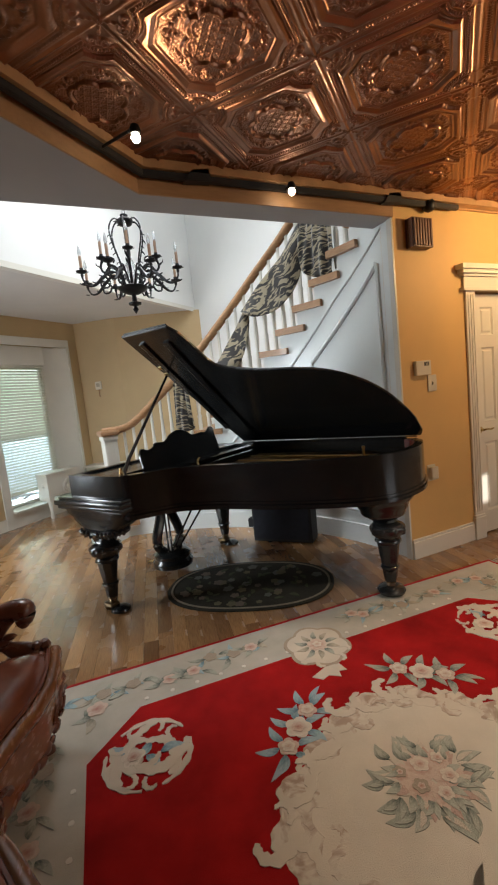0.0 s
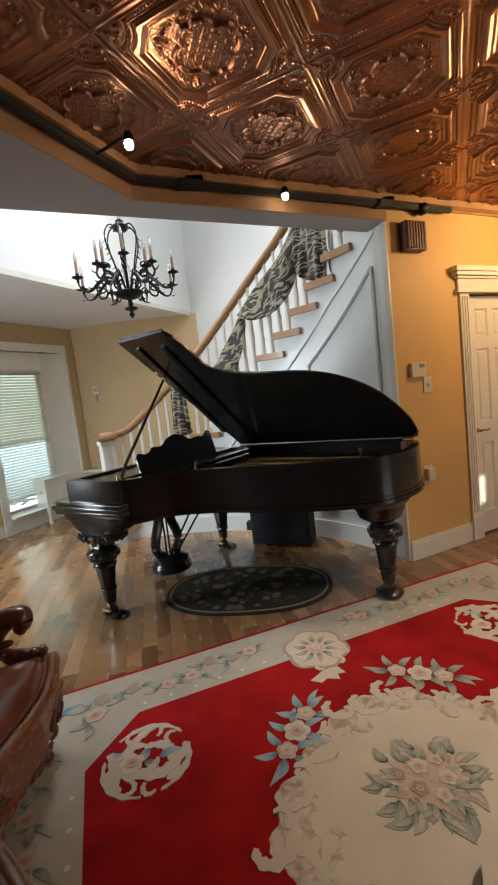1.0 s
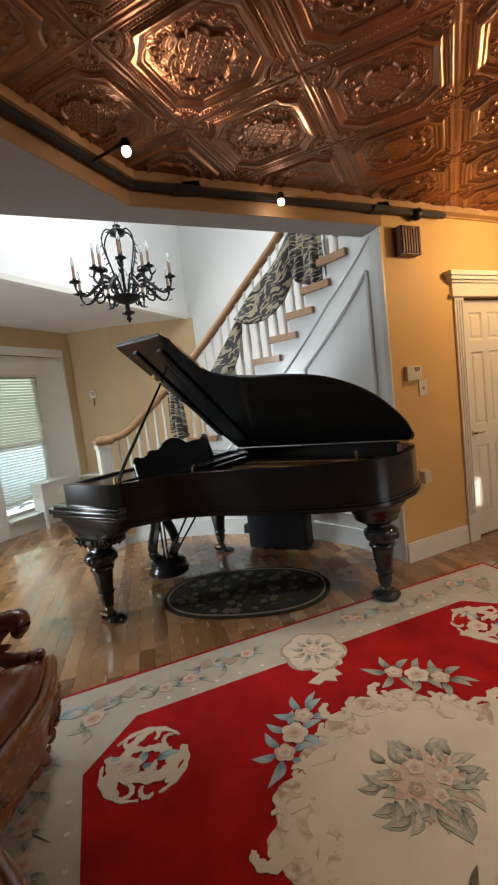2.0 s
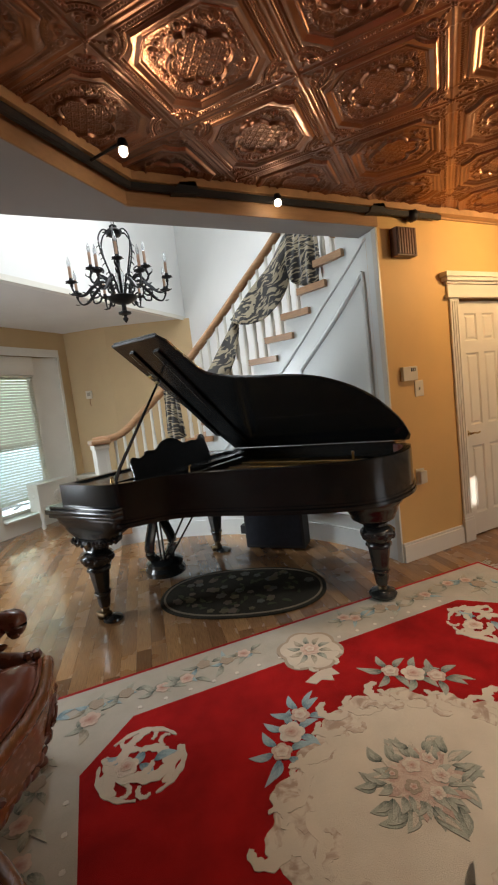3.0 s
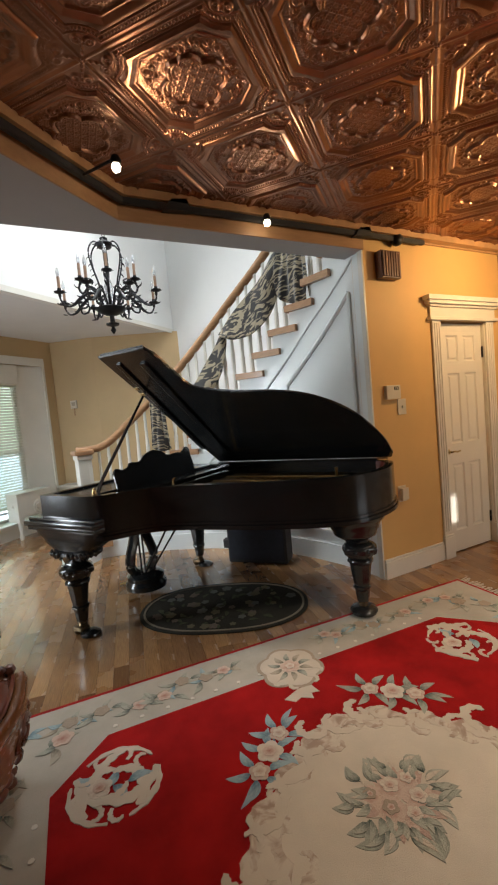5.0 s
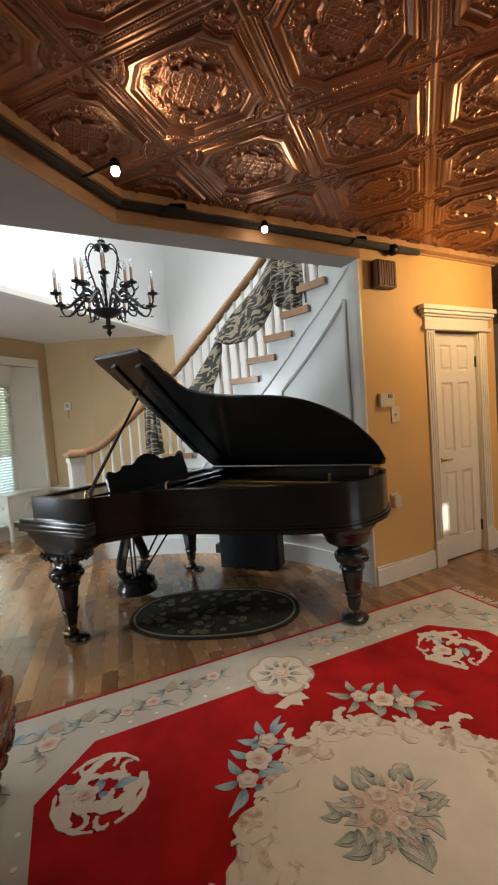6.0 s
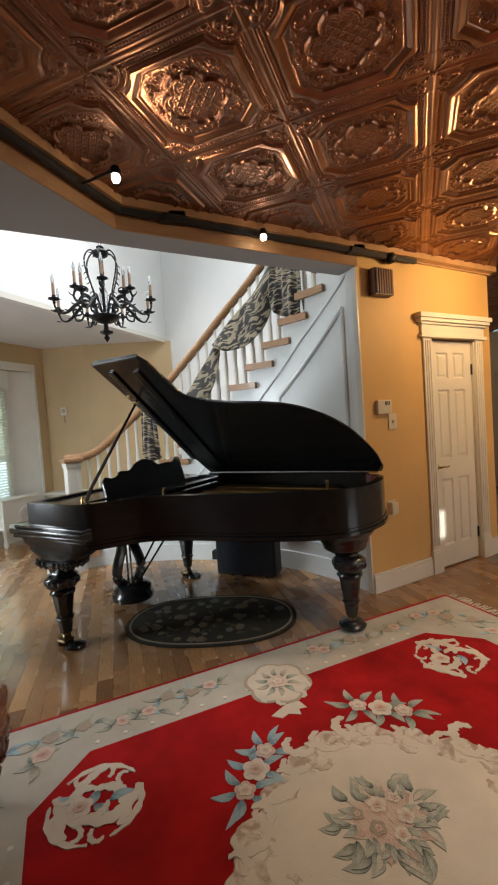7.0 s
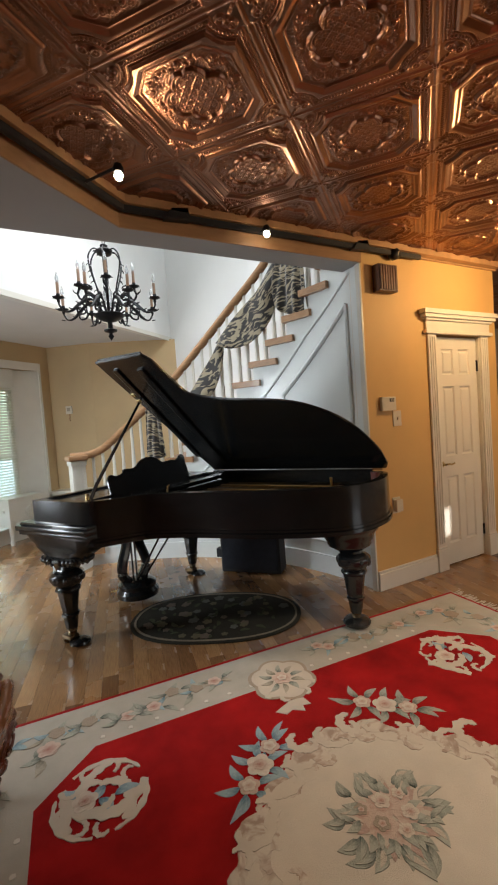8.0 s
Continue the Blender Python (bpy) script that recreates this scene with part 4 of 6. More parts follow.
# sprays beside the medallion
for sx, sy, cx, cy, flip in ((1, 1, -0.40, 0.41, 0), (1, 1, 0.28, 0.45, 1), (1, 1, 0.50, -0.38, 0), (1, 1, -0.35, -0.45, 1)):
    col = "blue" if not flip else "green"
    axis = 42 if cx < 0 else -40
    for k in (-1, 0, 1):
        x, y = cx + k * 0.105 * math.cos(radians(axis)), cy + k * 0.105 * math.sin(radians(axis))
        blossom(x, y, 0.058 if k == 0 else 0.044, "cream" if k == 0 else "pink", 0.0150)
        blossom(x, y, 0.028, "pink" if k == 0 else "cream", 0.0175)
        for q in range(5 if k else 4):
            aa = axis + k * 20 + (q - 2) * 62 + (180 if k < 0 else 0) + 25
            leaf(x + 0.035 * math.cos(radians(aa)), y + 0.035 * math.sin(radians(aa)), aa, 0.10, 0.044, col, 0.0130)
    for e in (-1, 1):
        leaf(cx + e * 0.15 * math.cos(radians(axis)), cy + e * 0.15 * math.sin(radians(axis)), axis + (180 if e < 0 else 0), 0.12, 0.035, col, 0.0132)
# half-round rosettes that reach in from the border
for sy in (1, -1):
    bm = bmesh.new()
    flat(bm, [(-0.05 + 0.165 * x, sy * (0.88 + 0.17 * y)) for x, y in bloom_shape(6, 0.14, 48)], 0.0115, 0.0145)
    part("rosette", bm, M_CREAM, rug)
    bm = bmesh.new()
    flat(bm, [(-0.05 + 0.185 * x, sy * (0.88 + 0.188 * y)) for x, y in bloom_shape(6, 0.14, 48)], 0.0112, 0.0135)
    part("rosette_edge", bm, M_TAUPE, rug)
    bm = bmesh.new()
    for a in (215, 250, 290, 325):
        scroll(-0.05 + 0.14 * math.cos(radians(a)), sy * (0.86 + 0.15 * math.sin(radians(a))), a + 180, 0.05, 1 if a < 270 else -1, 0.014)
    flat(bm, [(x, sy * y) for x, y in [(-0.20, 0.66), (-0.10, 0.70), (-0.03, 0.69), (-0.02, 0.63), (-0.06, 0.64), (-0.07, 0.60), (-0.12, 0.635), (-0.16, 0.62)]], 0.0115, 0.014)
    part("rosette_scroll", bm, M_CREAM, rug)
    for i in range(10):
        a = 36 * i
        leaf(-0.05 + 0.05 * math.cos(radians(a)), sy * 0.88 + 0.05 * math.sin(radians(a)), a, 0.075, 0.036, "taupe" if i % 2 else "green", 0.0150)
    blossom(-0.05, sy * 0.88, 0.055, "pink", 0.0165)
    blossom(-0.05, sy * 0.88, 0.026, "cream", 0.0190)
# scroll roundels in the corners of the field
for cx, cy in ((-1.00, 0.57), (0.91, 0.60), (-1.00, -0.57), (0.91, -0.60)):
    q = math.degrees(math.atan2(cy, cx))
    for a, sz, tn, w in ((0, 0.185, 1, 0.020), (75, 0.185, -1, 0.022), (150, 0.18, 1, 0.022), (215, 0.185, -1, 0.020), (285, 0.185, 1, 0.020), (30, 0.14, 1, 0.016), (190, 0.14, -1, 0.016)):
        scroll(cx + 0.02 * math.cos(radians(a)), cy + 0.02 * math.sin(radians(a)), q + a, sz, tn, w, sweep=2.3)
    for a0, span in ((10, 95), (130, 80), (235, 100)):
        arc_line = [(a0 + q + span * k / 14, 0.013 * math.sin(math.pi * (0.08 + 0.84 * k / 14)) + 0.003 * math.sin(k * 1.9)) for k in range(15)]
        outer_arc = [(cx + (0.172 + w) * math.cos(radians(g)), cy + (0.172 + w) * math.sin(radians(g))) for g, w in arc_line]
        inner_arc = [(cx + (0.172 - w) * math.cos(radians(g)), cy + (0.172 - w) * math.sin(radians(g))) for g, w in reversed(arc_line)]
        bm = bmesh.new()
        flat(bm, outer_arc + inner_arc, 0.0120, 0.0155)
        bmesh.ops.triangulate(bm, faces=[f for f in bm.faces if len(f.verts) > 4])
        part("scroll", bm, M_CREAM, rug)
    for a in range(0, 360, 40):
        scroll(cx + 0.14 * math.cos(radians(a + q)), cy + 0.15 * math.sin(radians(a + q)), a, 0.045, 1 if a % 80 else -1, 0.012)
    for k, (dx, dy) in enumerate(((-0.05, 0.04), (0.015, 0.055), (-0.01, -0.01), (0.045, -0.02))):
        leaf(cx + dx, cy + dy, q + 70 * k, 0.10, 0.05, "blue", 0.0150)
    blossom(cx - 0.06, cy - 0.0, 0.05, "cream", 0.0155)
    blossom(cx - 0.06, cy, 0.024, "pink", 0.0185)
# leaves, blossoms and dots along the border
rnd = random.Random(11)


def border_spray(x, y, ang, s):
    for k, (d, off, b) in enumerate(((0.0, 0, 25), (0.03, 0.01, -40), (0.06, 0, 60), (0.10, -0.01, -25), (0.02, 0, 150), (0.0, -0.01, 205))):
        c, n = math.cos(radians(ang)), math.sin(radians(ang))
        leaf(x + (d * c - off * n) * s, y + (d * n + off * c) * s, ang + b + rnd.uniform(-12, 12), rnd.uniform(0.075, 0.11) * s, rnd.uniform(0.032, 0.045) * s, rnd.choice(("blue", "green", "green", "taupe", "sage")), 0.0108 + 0.0003 * k)
    blossom(x + 0.05 * math.cos(radians(ang)) * s, y + 0.05 * math.sin(radians(ang)) * s, 0.042 * s, rnd.choice(("pink", "taupe")), 0.0125)


for sy in (1, -1):
    for x in (-1.34, -1.20, -1.06, -0.92, -0.78, -0.64, -0.50, -0.36, 0.24, 0.38, 0.52, 0.66, 0.80, 0.94, 1.08, 1.22):
        border_spray(x + rnd.uniform(-0.03, 0.03), sy * (1.03 + rnd.uniform(-0.035, 0.035)), rnd.choice((0, 180)) + rnd.uniform(-25, 25), 0.92)
for sx in (1, -1):
    for y in (-0.82, -0.66, -0.50, -0.34, -0.18, -0.02, 0.14, 0.30, 0.46, 0.62, 0.78):
        border_spray(sx * (1.40 + rnd.uniform(-0.02, 0.02)), y, 90 + rnd.uniform(-25, 25), 0.95)
    for sy in (1, -1):
        border_spray(sx * 1.24, sy * 0.90, 45, 1.2)
bm = bmesh.new()
for i in range(16):
    for sy in (1, -1):
        flat(bm, [(-0.97 + i * 0.125 + 0.011 * x, sy * 0.905 + 0.011 * y) for x, y in bloom_shape(4, 0.05, 8)], 0.0105, 0.0130)
for i in range(9):
    for sx in (1, -1):
        flat(bm, [(sx * 1.285 + 0.011 * x, -0.52 + i * 0.13 + 0.011 * y) for x, y in bloom_shape(4, 0.05, 8)], 0.0105, 0.0130)
tagged(part("border_dots", bm, pile("white_wool", (0.66, 0.62, 0.54)), rug), kind="stuff")

# dark oval hooked mat under the piano
M_MAT = pile("dark_olive_hooked_wool", (0.035, 0.032, 0.024), 0.3)
M_MATEDGE = pile("tan_braid", (0.24, 0.20, 0.15), 0.15)
mat = empty("oval_mat", pose(-1.24, 0.39, 0, 0, 0, -31), "dark oval hooked mat with muted flowers", "mat")


def oval(a, b, n=56):
    return [(a * math.copysign(abs(math.cos(t)) ** 0.82, math.cos(t)), b * math.copysign(abs(math.sin(t)) ** 0.9, math.sin(t))) for t in (2 * math.pi * i / n for i in range(n))]


bm = bmesh.new()
prism(bm, oval(0.625, 0.405), 0.0, 0.009, 0.002)
part("mat_base", bm, M_MAT, mat)
bm = bmesh.new()
ring(bm, oval(0.598, 0.378)[::-1], oval(0.583, 0.363)[::-1], 0.009, 0.0125)
part("mat_border", bm, M_MATEDGE, mat, "tan braided line")
rnd = random.Random(5)
muted = [pile("faded_rose_yarn", (0.15, 0.115, 0.09)), pile("faded_gold_yarn", (0.14, 0.12, 0.075)), pile("faded_grey_yarn", (0.13, 0.13, 0.115)), pile("moss_yarn", (0.07, 0.075, 0.045))]
shapes = [motif_mesh("flower", bloom_shape(5, 0.3), m, 0.0, 0.003) for m in muted[:3]]
sprig = motif_mesh("sprig", leaf_shape(), muted[3], 0.0, 0.0025)
for i in range(90):
    t, r = rnd.uniform(0, 6.283), rnd.random() ** 0.5
    x, y = 0.53 * r * math.cos(t), 0.325 * r * math.sin(t)
    ob = new("flower" if i % 2 else "sprig", rnd.choice(shapes) if i % 2 else sprig)
    ob.parent = mat
    s = rnd.uniform(0.022, 0.042) if i % 2 else rnd.uniform(0.05, 0.085)
    ob.matrix_local = Matrix.Translation((x, y, 0.0092 + 0.00004 * i)) @ Matrix.Rotation(rnd.uniform(0, 6), 4, 'Z') @ Matrix.Diagonal((s, s * (1 if i % 2 else 0.5), 1, 1))

# ---------- chandelier ----------
M_CANDLE = surface("tan_candle_sleeve", (0.34, 0.21, 0.13), 0.6, scale=20, vary=0.15, bump=0.2, fine=120)
M_PALEGLASS, nt, b = nodes_of("clear_bulb_glass")
b.inputs["Base Color"].default_value = (0.93, 0.96, 0.98, 1)
b.inputs["Roughness"].default_value = 0.05
b.inputs["Transmission Weight"].default_value = 0.75
chandelier = empty("chandelier", pose(-1.61, 1.5, 0), "dark wrought iron chandelier with two tiers of candle lights", "chandelier")


def polar(r, a, z):
    return Vector((r * math.cos(a), r * math.sin(a), z))


def leafy(bm, p, a, up, s):
    """A small curled iron leaf."""
    q = [p, p + polar(0.4 * s, a, up * 0.5 * s), p + polar(0.9 * s, a, up * 0.9 * s), p + polar(1.0 * s, a, up * 1.4 * s)]
    tube(bm, curve_through(q, 3), [0.1 * s, 0.16 * s, 0.22 * s, 0.24 * s, 0.24 * s, 0.2 * s, 0.16 * s, 0.12 * s, 0.08 * s, 0.03 * s], 5, 0.5)


bm = bmesh.new()
lathe(bm, [(0.002, 2.235), (0.026, 2.272), (0.012, 2.295), (0.016, 2.302), (0.055, 2.315), (0.058, 2.33), (0.022, 2.342), (0.020, 2.40), (0.06, 2.41), (0.115, 2.435), (0.135, 2.462), (0.115, 2.472), (0.03, 2.475), (0.018, 2.49)], 18)
for k in range(8):
    leafy(bm, polar(0.12, k * math.pi / 4, 2.455), k * math.pi / 4, 0.5, 0.05)
part("bowl", bm, M_IRON, chandelier, "iron bowl with drop finial", smooth=True)
bm = bmesh.new()
lathe(bm, [(0.012, 2.48), (0.03, 2.50), (0.018, 2.54), (0.034, 2.60), (0.040, 2.66), (0.02, 2.72), (0.012, 2.74)], 12)
part("spindle", bm, M_PALEGLASS, chandelier, "pale glass centre column", smooth=True)
bm = bmesh.new()
tube(bm, [(0, 0, 2.74), (0, 0, 3.03)], 0.008, 6)
lathe(bm, [(0.02, 2.985), (0.06, 3.0), (0.075, 3.03), (0.05, 3.05), (0.03, 3.06), (0.035, 3.08), (0.012, 3.095)], 12)
for k in range(6):
    leafy(bm, polar(0.05, k * math.pi / 3, 3.03), k * math.pi / 3, -0.2, 0.05)
part("crown", bm, M_IRON, chandelier, smooth=True)
for k in range(6):
    a = k * math.pi / 3 + 0.25
    bm = bmesh.new()
    tube(bm, curve_through([polar(0.03, a, 3.02), polar(0.10, a, 3.035), polar(0.15, a, 2.96), polar(0.145, a, 2.86), polar(0.12, a, 2.77), polar(0.09, a, 2.66), polar(0.10, a, 2.55), polar(0.07, a, 2.46)], 5), 0.0068, 6)
    for z, r in ((2.90, 0.15), (2.80, 0.128), (2.68, 0.095), (2.58, 0.097)):
        leafy(bm, polar(r, a, z), a + 0.4, -0.8, 0.034)
    part("cage_bar", bm, M_IRON, chandelier, smooth=True)


def candle(parent, p, h):
    bm = bmesh.new()
    lathe(bm, [(0.008, -0.035), (0.014, -0.02), (0.010, -0.008), (0.040, 0.004), (0.046, 0.014), (0.02, 0.012), (0.016, 0.018), (0.016, 0.04)], 12, Matrix.Translation(p))
    for k in range(5):
        leafy(bm, p + polar(0.03, k * 1.257, 0.005), k * 1.257, 0.2, 0.026)
    part("cup", bm, M_IRON, parent, smooth=True)
    bm = bmesh.new()
    lathe(bm, [(0.0125, 0.03), (0.0125, 0.03 + h)], 10, Matrix.Translation(p))
    part("candle_sleeve", bm, M_CANDLE, parent, "tan candle sleeve", smooth=True)
    bm = bmesh.new()
    lathe(bm, [(0.006, 0.03 + h), (0.014, 0.05 + h), (0.015, 0.065 + h), (0.008, 0.095 + h), (0.002, 0.115 + h)], 10, Matrix.Translation(p))
    part("bulb", bm, M_PALEGLASS, parent, "clear flame bulb", smooth=True)


for k in range(8):
    a = k * math.pi / 4 - 1.76 + math.pi / 8
    bm = bmesh.new()
    z = 2.555 + 0.012 * math.sin(k * 2.1)
    tube(bm, curve_through([polar(0.05, a, 2.46), polar(0.10, a, 2.56), polar(0.18, a, 2.585), polar(0.26, a, 2.53), polar(0.33, a, 2.465), polar(0.39, a, 2.455), polar(0.425, a, 2.50), polar(0.43, a, z - 0.02)], 5), [0.008 + 0.007 * math.sin(math.pi * min(1.0, max(0.0, (q - 5) / 20))) ** 2 for q in range(36)], 7)
    tube(bm, curve_through([polar(0.24, a, 2.545), polar(0.20, a, 2.50), polar(0.22, a, 2.455), polar(0.27, a, 2.45), polar(0.28, a, 2.49), polar(0.25, a, 2.50)], 4), 0.0085, 6)
    tube(bm, curve_through([polar(0.10, a, 2.55), polar(0.15, a, 2.62), polar(0.20, a, 2.60), polar(0.18, a, 2.56)], 4), 0.0085, 6)
    for r, zz in ((0.16, 2.585), (0.25, 2.54), (0.31, 2.48), (0.37, 2.455), (0.42, 2.46)):
        leafy(bm, polar(r, a, zz - 0.006), a + 0.35 * (-1) ** k, 0.25, 0.046)
    arm = part("arm", bm, M_IRON, chandelier, "scrolled iron arm with leaves", smooth=True)
    candle(arm, polar(0.43, a, z), 0.105)
for k in range(4):
    a = k * math.pi / 2 - 1.76
    bm = bmesh.new()
    tube(bm, curve_through([polar(0.06, a, 2.47), polar(0.09, a, 2.60), polar(0.16, a, 2.66), polar(0.22, a, 2.60), polar(0.25, a, 2.64), polar(0.235, a, 2.70)], 5), 0.0105, 6)
    tube(bm, curve_through([polar(0.14, a, 2.655), polar(0.20, a, 2.69), polar(0.17, a, 2.73), polar(0.13, a, 2.71), polar(0.14, a, 2.68)], 4), 0.0065, 6)
    for r, zz in ((0.10, 2.62), (0.16, 2.665), (0.24, 2.63)):
        leafy(bm, polar(r, a, zz), a - 0.5, 0.8, 0.056)
    arm = part("upper_arm", bm, M_IRON, chandelier, smooth=True)
    candle(arm, polar(0.235, a, 2.715), 0.115)
bm = bmesh.new()
for i in range(52):
    z = 3.105 + i * 0.042
    m = Matrix.Translation((0, 0, z)) @ Matrix.Rotation(math.pi / 2 * (i % 2), 4, 'Z')
    tube(bm, [m @ Vector((0.011 * math.cos(t), 0, 0.026 * math.sin(t))) for t in (2 * math.pi * j / 10 for j in range(11))], 0.003, 5)
lathe(bm, [(0.07, TOP - 0.03), (0.06, TOP - 0.006)], 16)
part("chain", bm, M_IRON, chandelier)

# ---------- zebra cloth on the banister ----------
M_ZEBRA, nt, b = nodes_of("zebra_print_cloth")
uv = nt.nodes.new("ShaderNodeUVMap")
uv.uv_map = "cloth"
warp = nt.nodes.new("ShaderNodeTexNoise")
warp.inputs["Scale"].default_value, warp.inputs["Detail"].default_value = 7.0, 3.0
nt.links.new(uv.outputs[0], warp.inputs[0])
shift = nt.nodes.new("ShaderNodeVectorMath")
shift.operation = 'MULTIPLY_ADD'
nt.links.new(warp.outputs["Color"], shift.inputs[0])
shift.inputs[1].default_value = (0.16, 0.16, 0.0)
nt.links.new(uv.outputs[0], shift.inputs[2])
mp = nt.nodes.new("ShaderNodeMapping")
mp.inputs["Rotation"].default_value = (0, 0, radians(14))
mp.inputs["Scale"].default_value = (12.0, 44.0, 1.0)
nt.links.new(shift.outputs[0], mp.inputs[0])
stripe = nt.nodes.new("ShaderNodeTexNoise")
stripe.inputs["Scale"].default_value, stripe.inputs["Detail"].default_value = 1.0, 1.0
nt.links.new(mp.outputs[0], stripe.inputs[0])
r = ramp_of(nt, stripe.outputs[0], [(0.505, (0.014, 0.012, 0.011)), (0.535, (0.31, 0.26, 0.17))])
nt.links.new(r.outputs[0], b.inputs["Base Color"])
b.inputs["Roughness"].default_value = 0.6
b.inputs["Sheen Weight"].default_value = 0.3
zebra = empty("zebra_scarf", Matrix.Translation(around(R_IN, 25, 2.4)), "black and tan zebra print cloth draped along the banister", "cloth")
ZI = zebra.matrix_world.inverted()


def drape(name, top, bottom, folds, depth, seed, out=0.05):
    """Cloth between two lines of (degrees, height) round the stair, with soft folds."""
    n, m = 44, 22
    t_line = curve_through([(a, z, 0) for a, z in top], 8)
    b_line = curve_through([(a, z, 0) for a, z in bottom], 8)

    def at(line, u):
        f = u * (len(line) - 1)
        i = min(int(f), len(line) - 2)
        return line[i].lerp(line[i + 1], f - i)

    bm = bmesh.new()
    rows = []
    for i in range(n + 1):
        u = i / n
        p, q = at(t_line, u), at(b_line, u)
        row = []
        for j in range(m + 1):
            v = j / m
            w = p.lerp(q, v)
            f = math.sin(folds * u * 6.283 + 3 * v + seed) * depth * (0.35 + 0.65 * v) + 0.4 * depth * math.sin(folds * 2.3 * u * 6.283 - 4 * v + seed)
            f += 0.02 * math.sin(math.pi * v)
            row.append(bm.verts.new(ZI @ around(R_IN + 0.04 - out - f, w.x, w.y)))
        rows.append(row)
    uvl = bm.loops.layers.uv.new("cloth")
    wide = (Vector((t_line[0].x, 0)) - Vector((t_line[-1].x, 0))).length * 0.041
    for i, (a, b2) in enumerate(zip(rows, rows[1:])):
        for j in range(m):
            fc = bm.faces.new((a[j], a[j + 1], b2[j + 1], b2[j]))
            for lp, (iu, jv) in zip(fc.loops, ((i, j), (i, j + 1), (i + 1, j + 1), (i + 1, j))):
                w2 = at(t_line, iu / n).lerp(at(b_line, iu / n), jv / m)
                lp[uvl].uv = (wide * iu / n + seed, (at(t_line, iu / n).y - w2.y) + 0.35 * wide * iu / n)
    ob = part(name, bm, M_ZEBRA, zebra, smooth=True)
    sol = ob.modifiers.new("thickness", 'SOLIDIFY')
    sol.thickness = 0.006
    return ob


drape("hanging_fold", [(14.6, 3.10), (18.5, 3.04), (23.0, 2.90)], [(14.9, 2.39), (17.3, 2.36), (21.0, 2.39), (23.7, 2.47)], 2.0, 0.026, 0.3)
drape("swag", [(22.6, 2.90), (27.6, 2.69), (32.2, 2.56), (36.1, 2.43), (39.3, 2.31), (40.8, 2.24)], [(22.8, 2.62), (25.7, 2.37), (28.9, 2.235), (31.9, 2.175), (36.2, 2.16), (39.2, 2.20)], 0.8, 0.026, 1.0)
drape("lower_swag", [(39.3, 2.29), (42.8, 2.09), (45.8, 1.93), (49.6, 1.735), (53.0, 1.60)], [(38.9, 2.18), (39.5, 1.99), (41.1, 1.82), (43.7, 1.68), (50.5, 1.55)], 0.9, 0.020, 2.0)
drape("tail_fold", [(57.3, 1.66), (59.4, 1.66), (61.0, 1.62)], [(56.6, 1.11), (59.0, 1.09), (61.8, 1.13)], 1.4, 0.028, 0.5)

# ---------- rail and lamps on the beam ----------
M_GLOW, nt, b = nodes_of("lit_bulb")
b.inputs["Emission Color"].default_value = (1.0, 0.86, 0.62, 1)
b.inputs["Emission Strength"].default_value = 40.0
track = empty("track_rail", pose(-0.6, -0.09, 2.61), "black ceiling rail with ball end and two lit lamps", "track light")
TI = track.matrix_world.inverted()
off = 0.05


def along_beam(o, x1=-5.2):
    """Line that keeps a distance o from the beam's bent face."""
    k = -1.8 + o * 0.364
    return [(0.60, -o), (k, -o), (x1, -o + (x1 - k) * S40 / C40)]


bm = bmesh.new()
prism(bm, [(x, y) for x, y in along_beam(0.036) + along_beam(0.066)[::-1]], 2.632, 2.668, 0.004)
bmesh.ops.transform(bm, matrix=TI, verts=bm.verts)
part("rail", bm, M_BLACK, track)
bm = bmesh.new()
lathe(bm, [(0.012, -0.05), (0.036, -0.034), (0.048, 0), (0.036, 0.034), (0.012, 0.05)], 16, TI @ pose(0.31, -off, 2.645, 0, 90, 0))
part("ball", bm, M_IRON, track, "dark ball end", smooth=True)
for x in (-0.03, -1.45):
    bm = bmesh.new()
    vs = prism(bm, [(-0.10, -0.02), (-0.055, 0.045), (0.05, 0.06), (0.06, -0.01)], -0.03, 0.03, 0.004)
    bmesh.ops.transform(bm, matrix=TI @ pose(x, -off, 2.645, 90, 0, 0), verts=bm.verts)
    tube(bm, [TI @ Vector((x + 0.02, -off, 2.65)), TI @ Vector((x + 0.02, -0.0135, 2.65))], 0.012, 8)
    part("bracket", bm, M_BLACK, track)


def spot_head(p, q):
    """A small lamp head at p, held from the rail at q."""
    bm = bmesh.new()
    tube(bm, [TI @ Vector(q), TI @ Vector((p[0], p[1], q[2])), TI @ Vector((p[0], p[1], p[2] + 0.03))], 0.007, 8)
    lathe(bm, [(0.024, 0.012), (0.026, 0.03), (0.018, 0.05)], 16, TI @ Matrix.Translation(p))
    head = part("lamp_head", bm, M_IRON, track, smooth=True)
    bm = bmesh.new()
    lathe(bm, [(0.003, -0.022), (0.016, -0.016), (0.021, 0), (0.016, 0.012), (0.008, 0.016)], 14, TI @ Matrix.Translation(p))
    part("bulb", bm, M_GLOW, head, "glowing warm bulb", smooth=True)


spot_head((-1.88, -0.44, 2.60), (-2.00, -0.265, 2.64))
spot_head((-0.90, -0.13, 2.60), (-0.90, -0.06, 2.64))

# ---------- closet door ----------
M_DOOR = surface("white_door_paint", (0.74, 0.70, 0.62), 0.35, scale=3, vary=0.04, bump=0.06, fine=90, coat=0.15)
door = empty("door_1", pose(0.805, 0.03, 0), "closed white six-panel closet door", "door")
tagged(door, kind="structure")
DW, DH = 0.58, 2.03


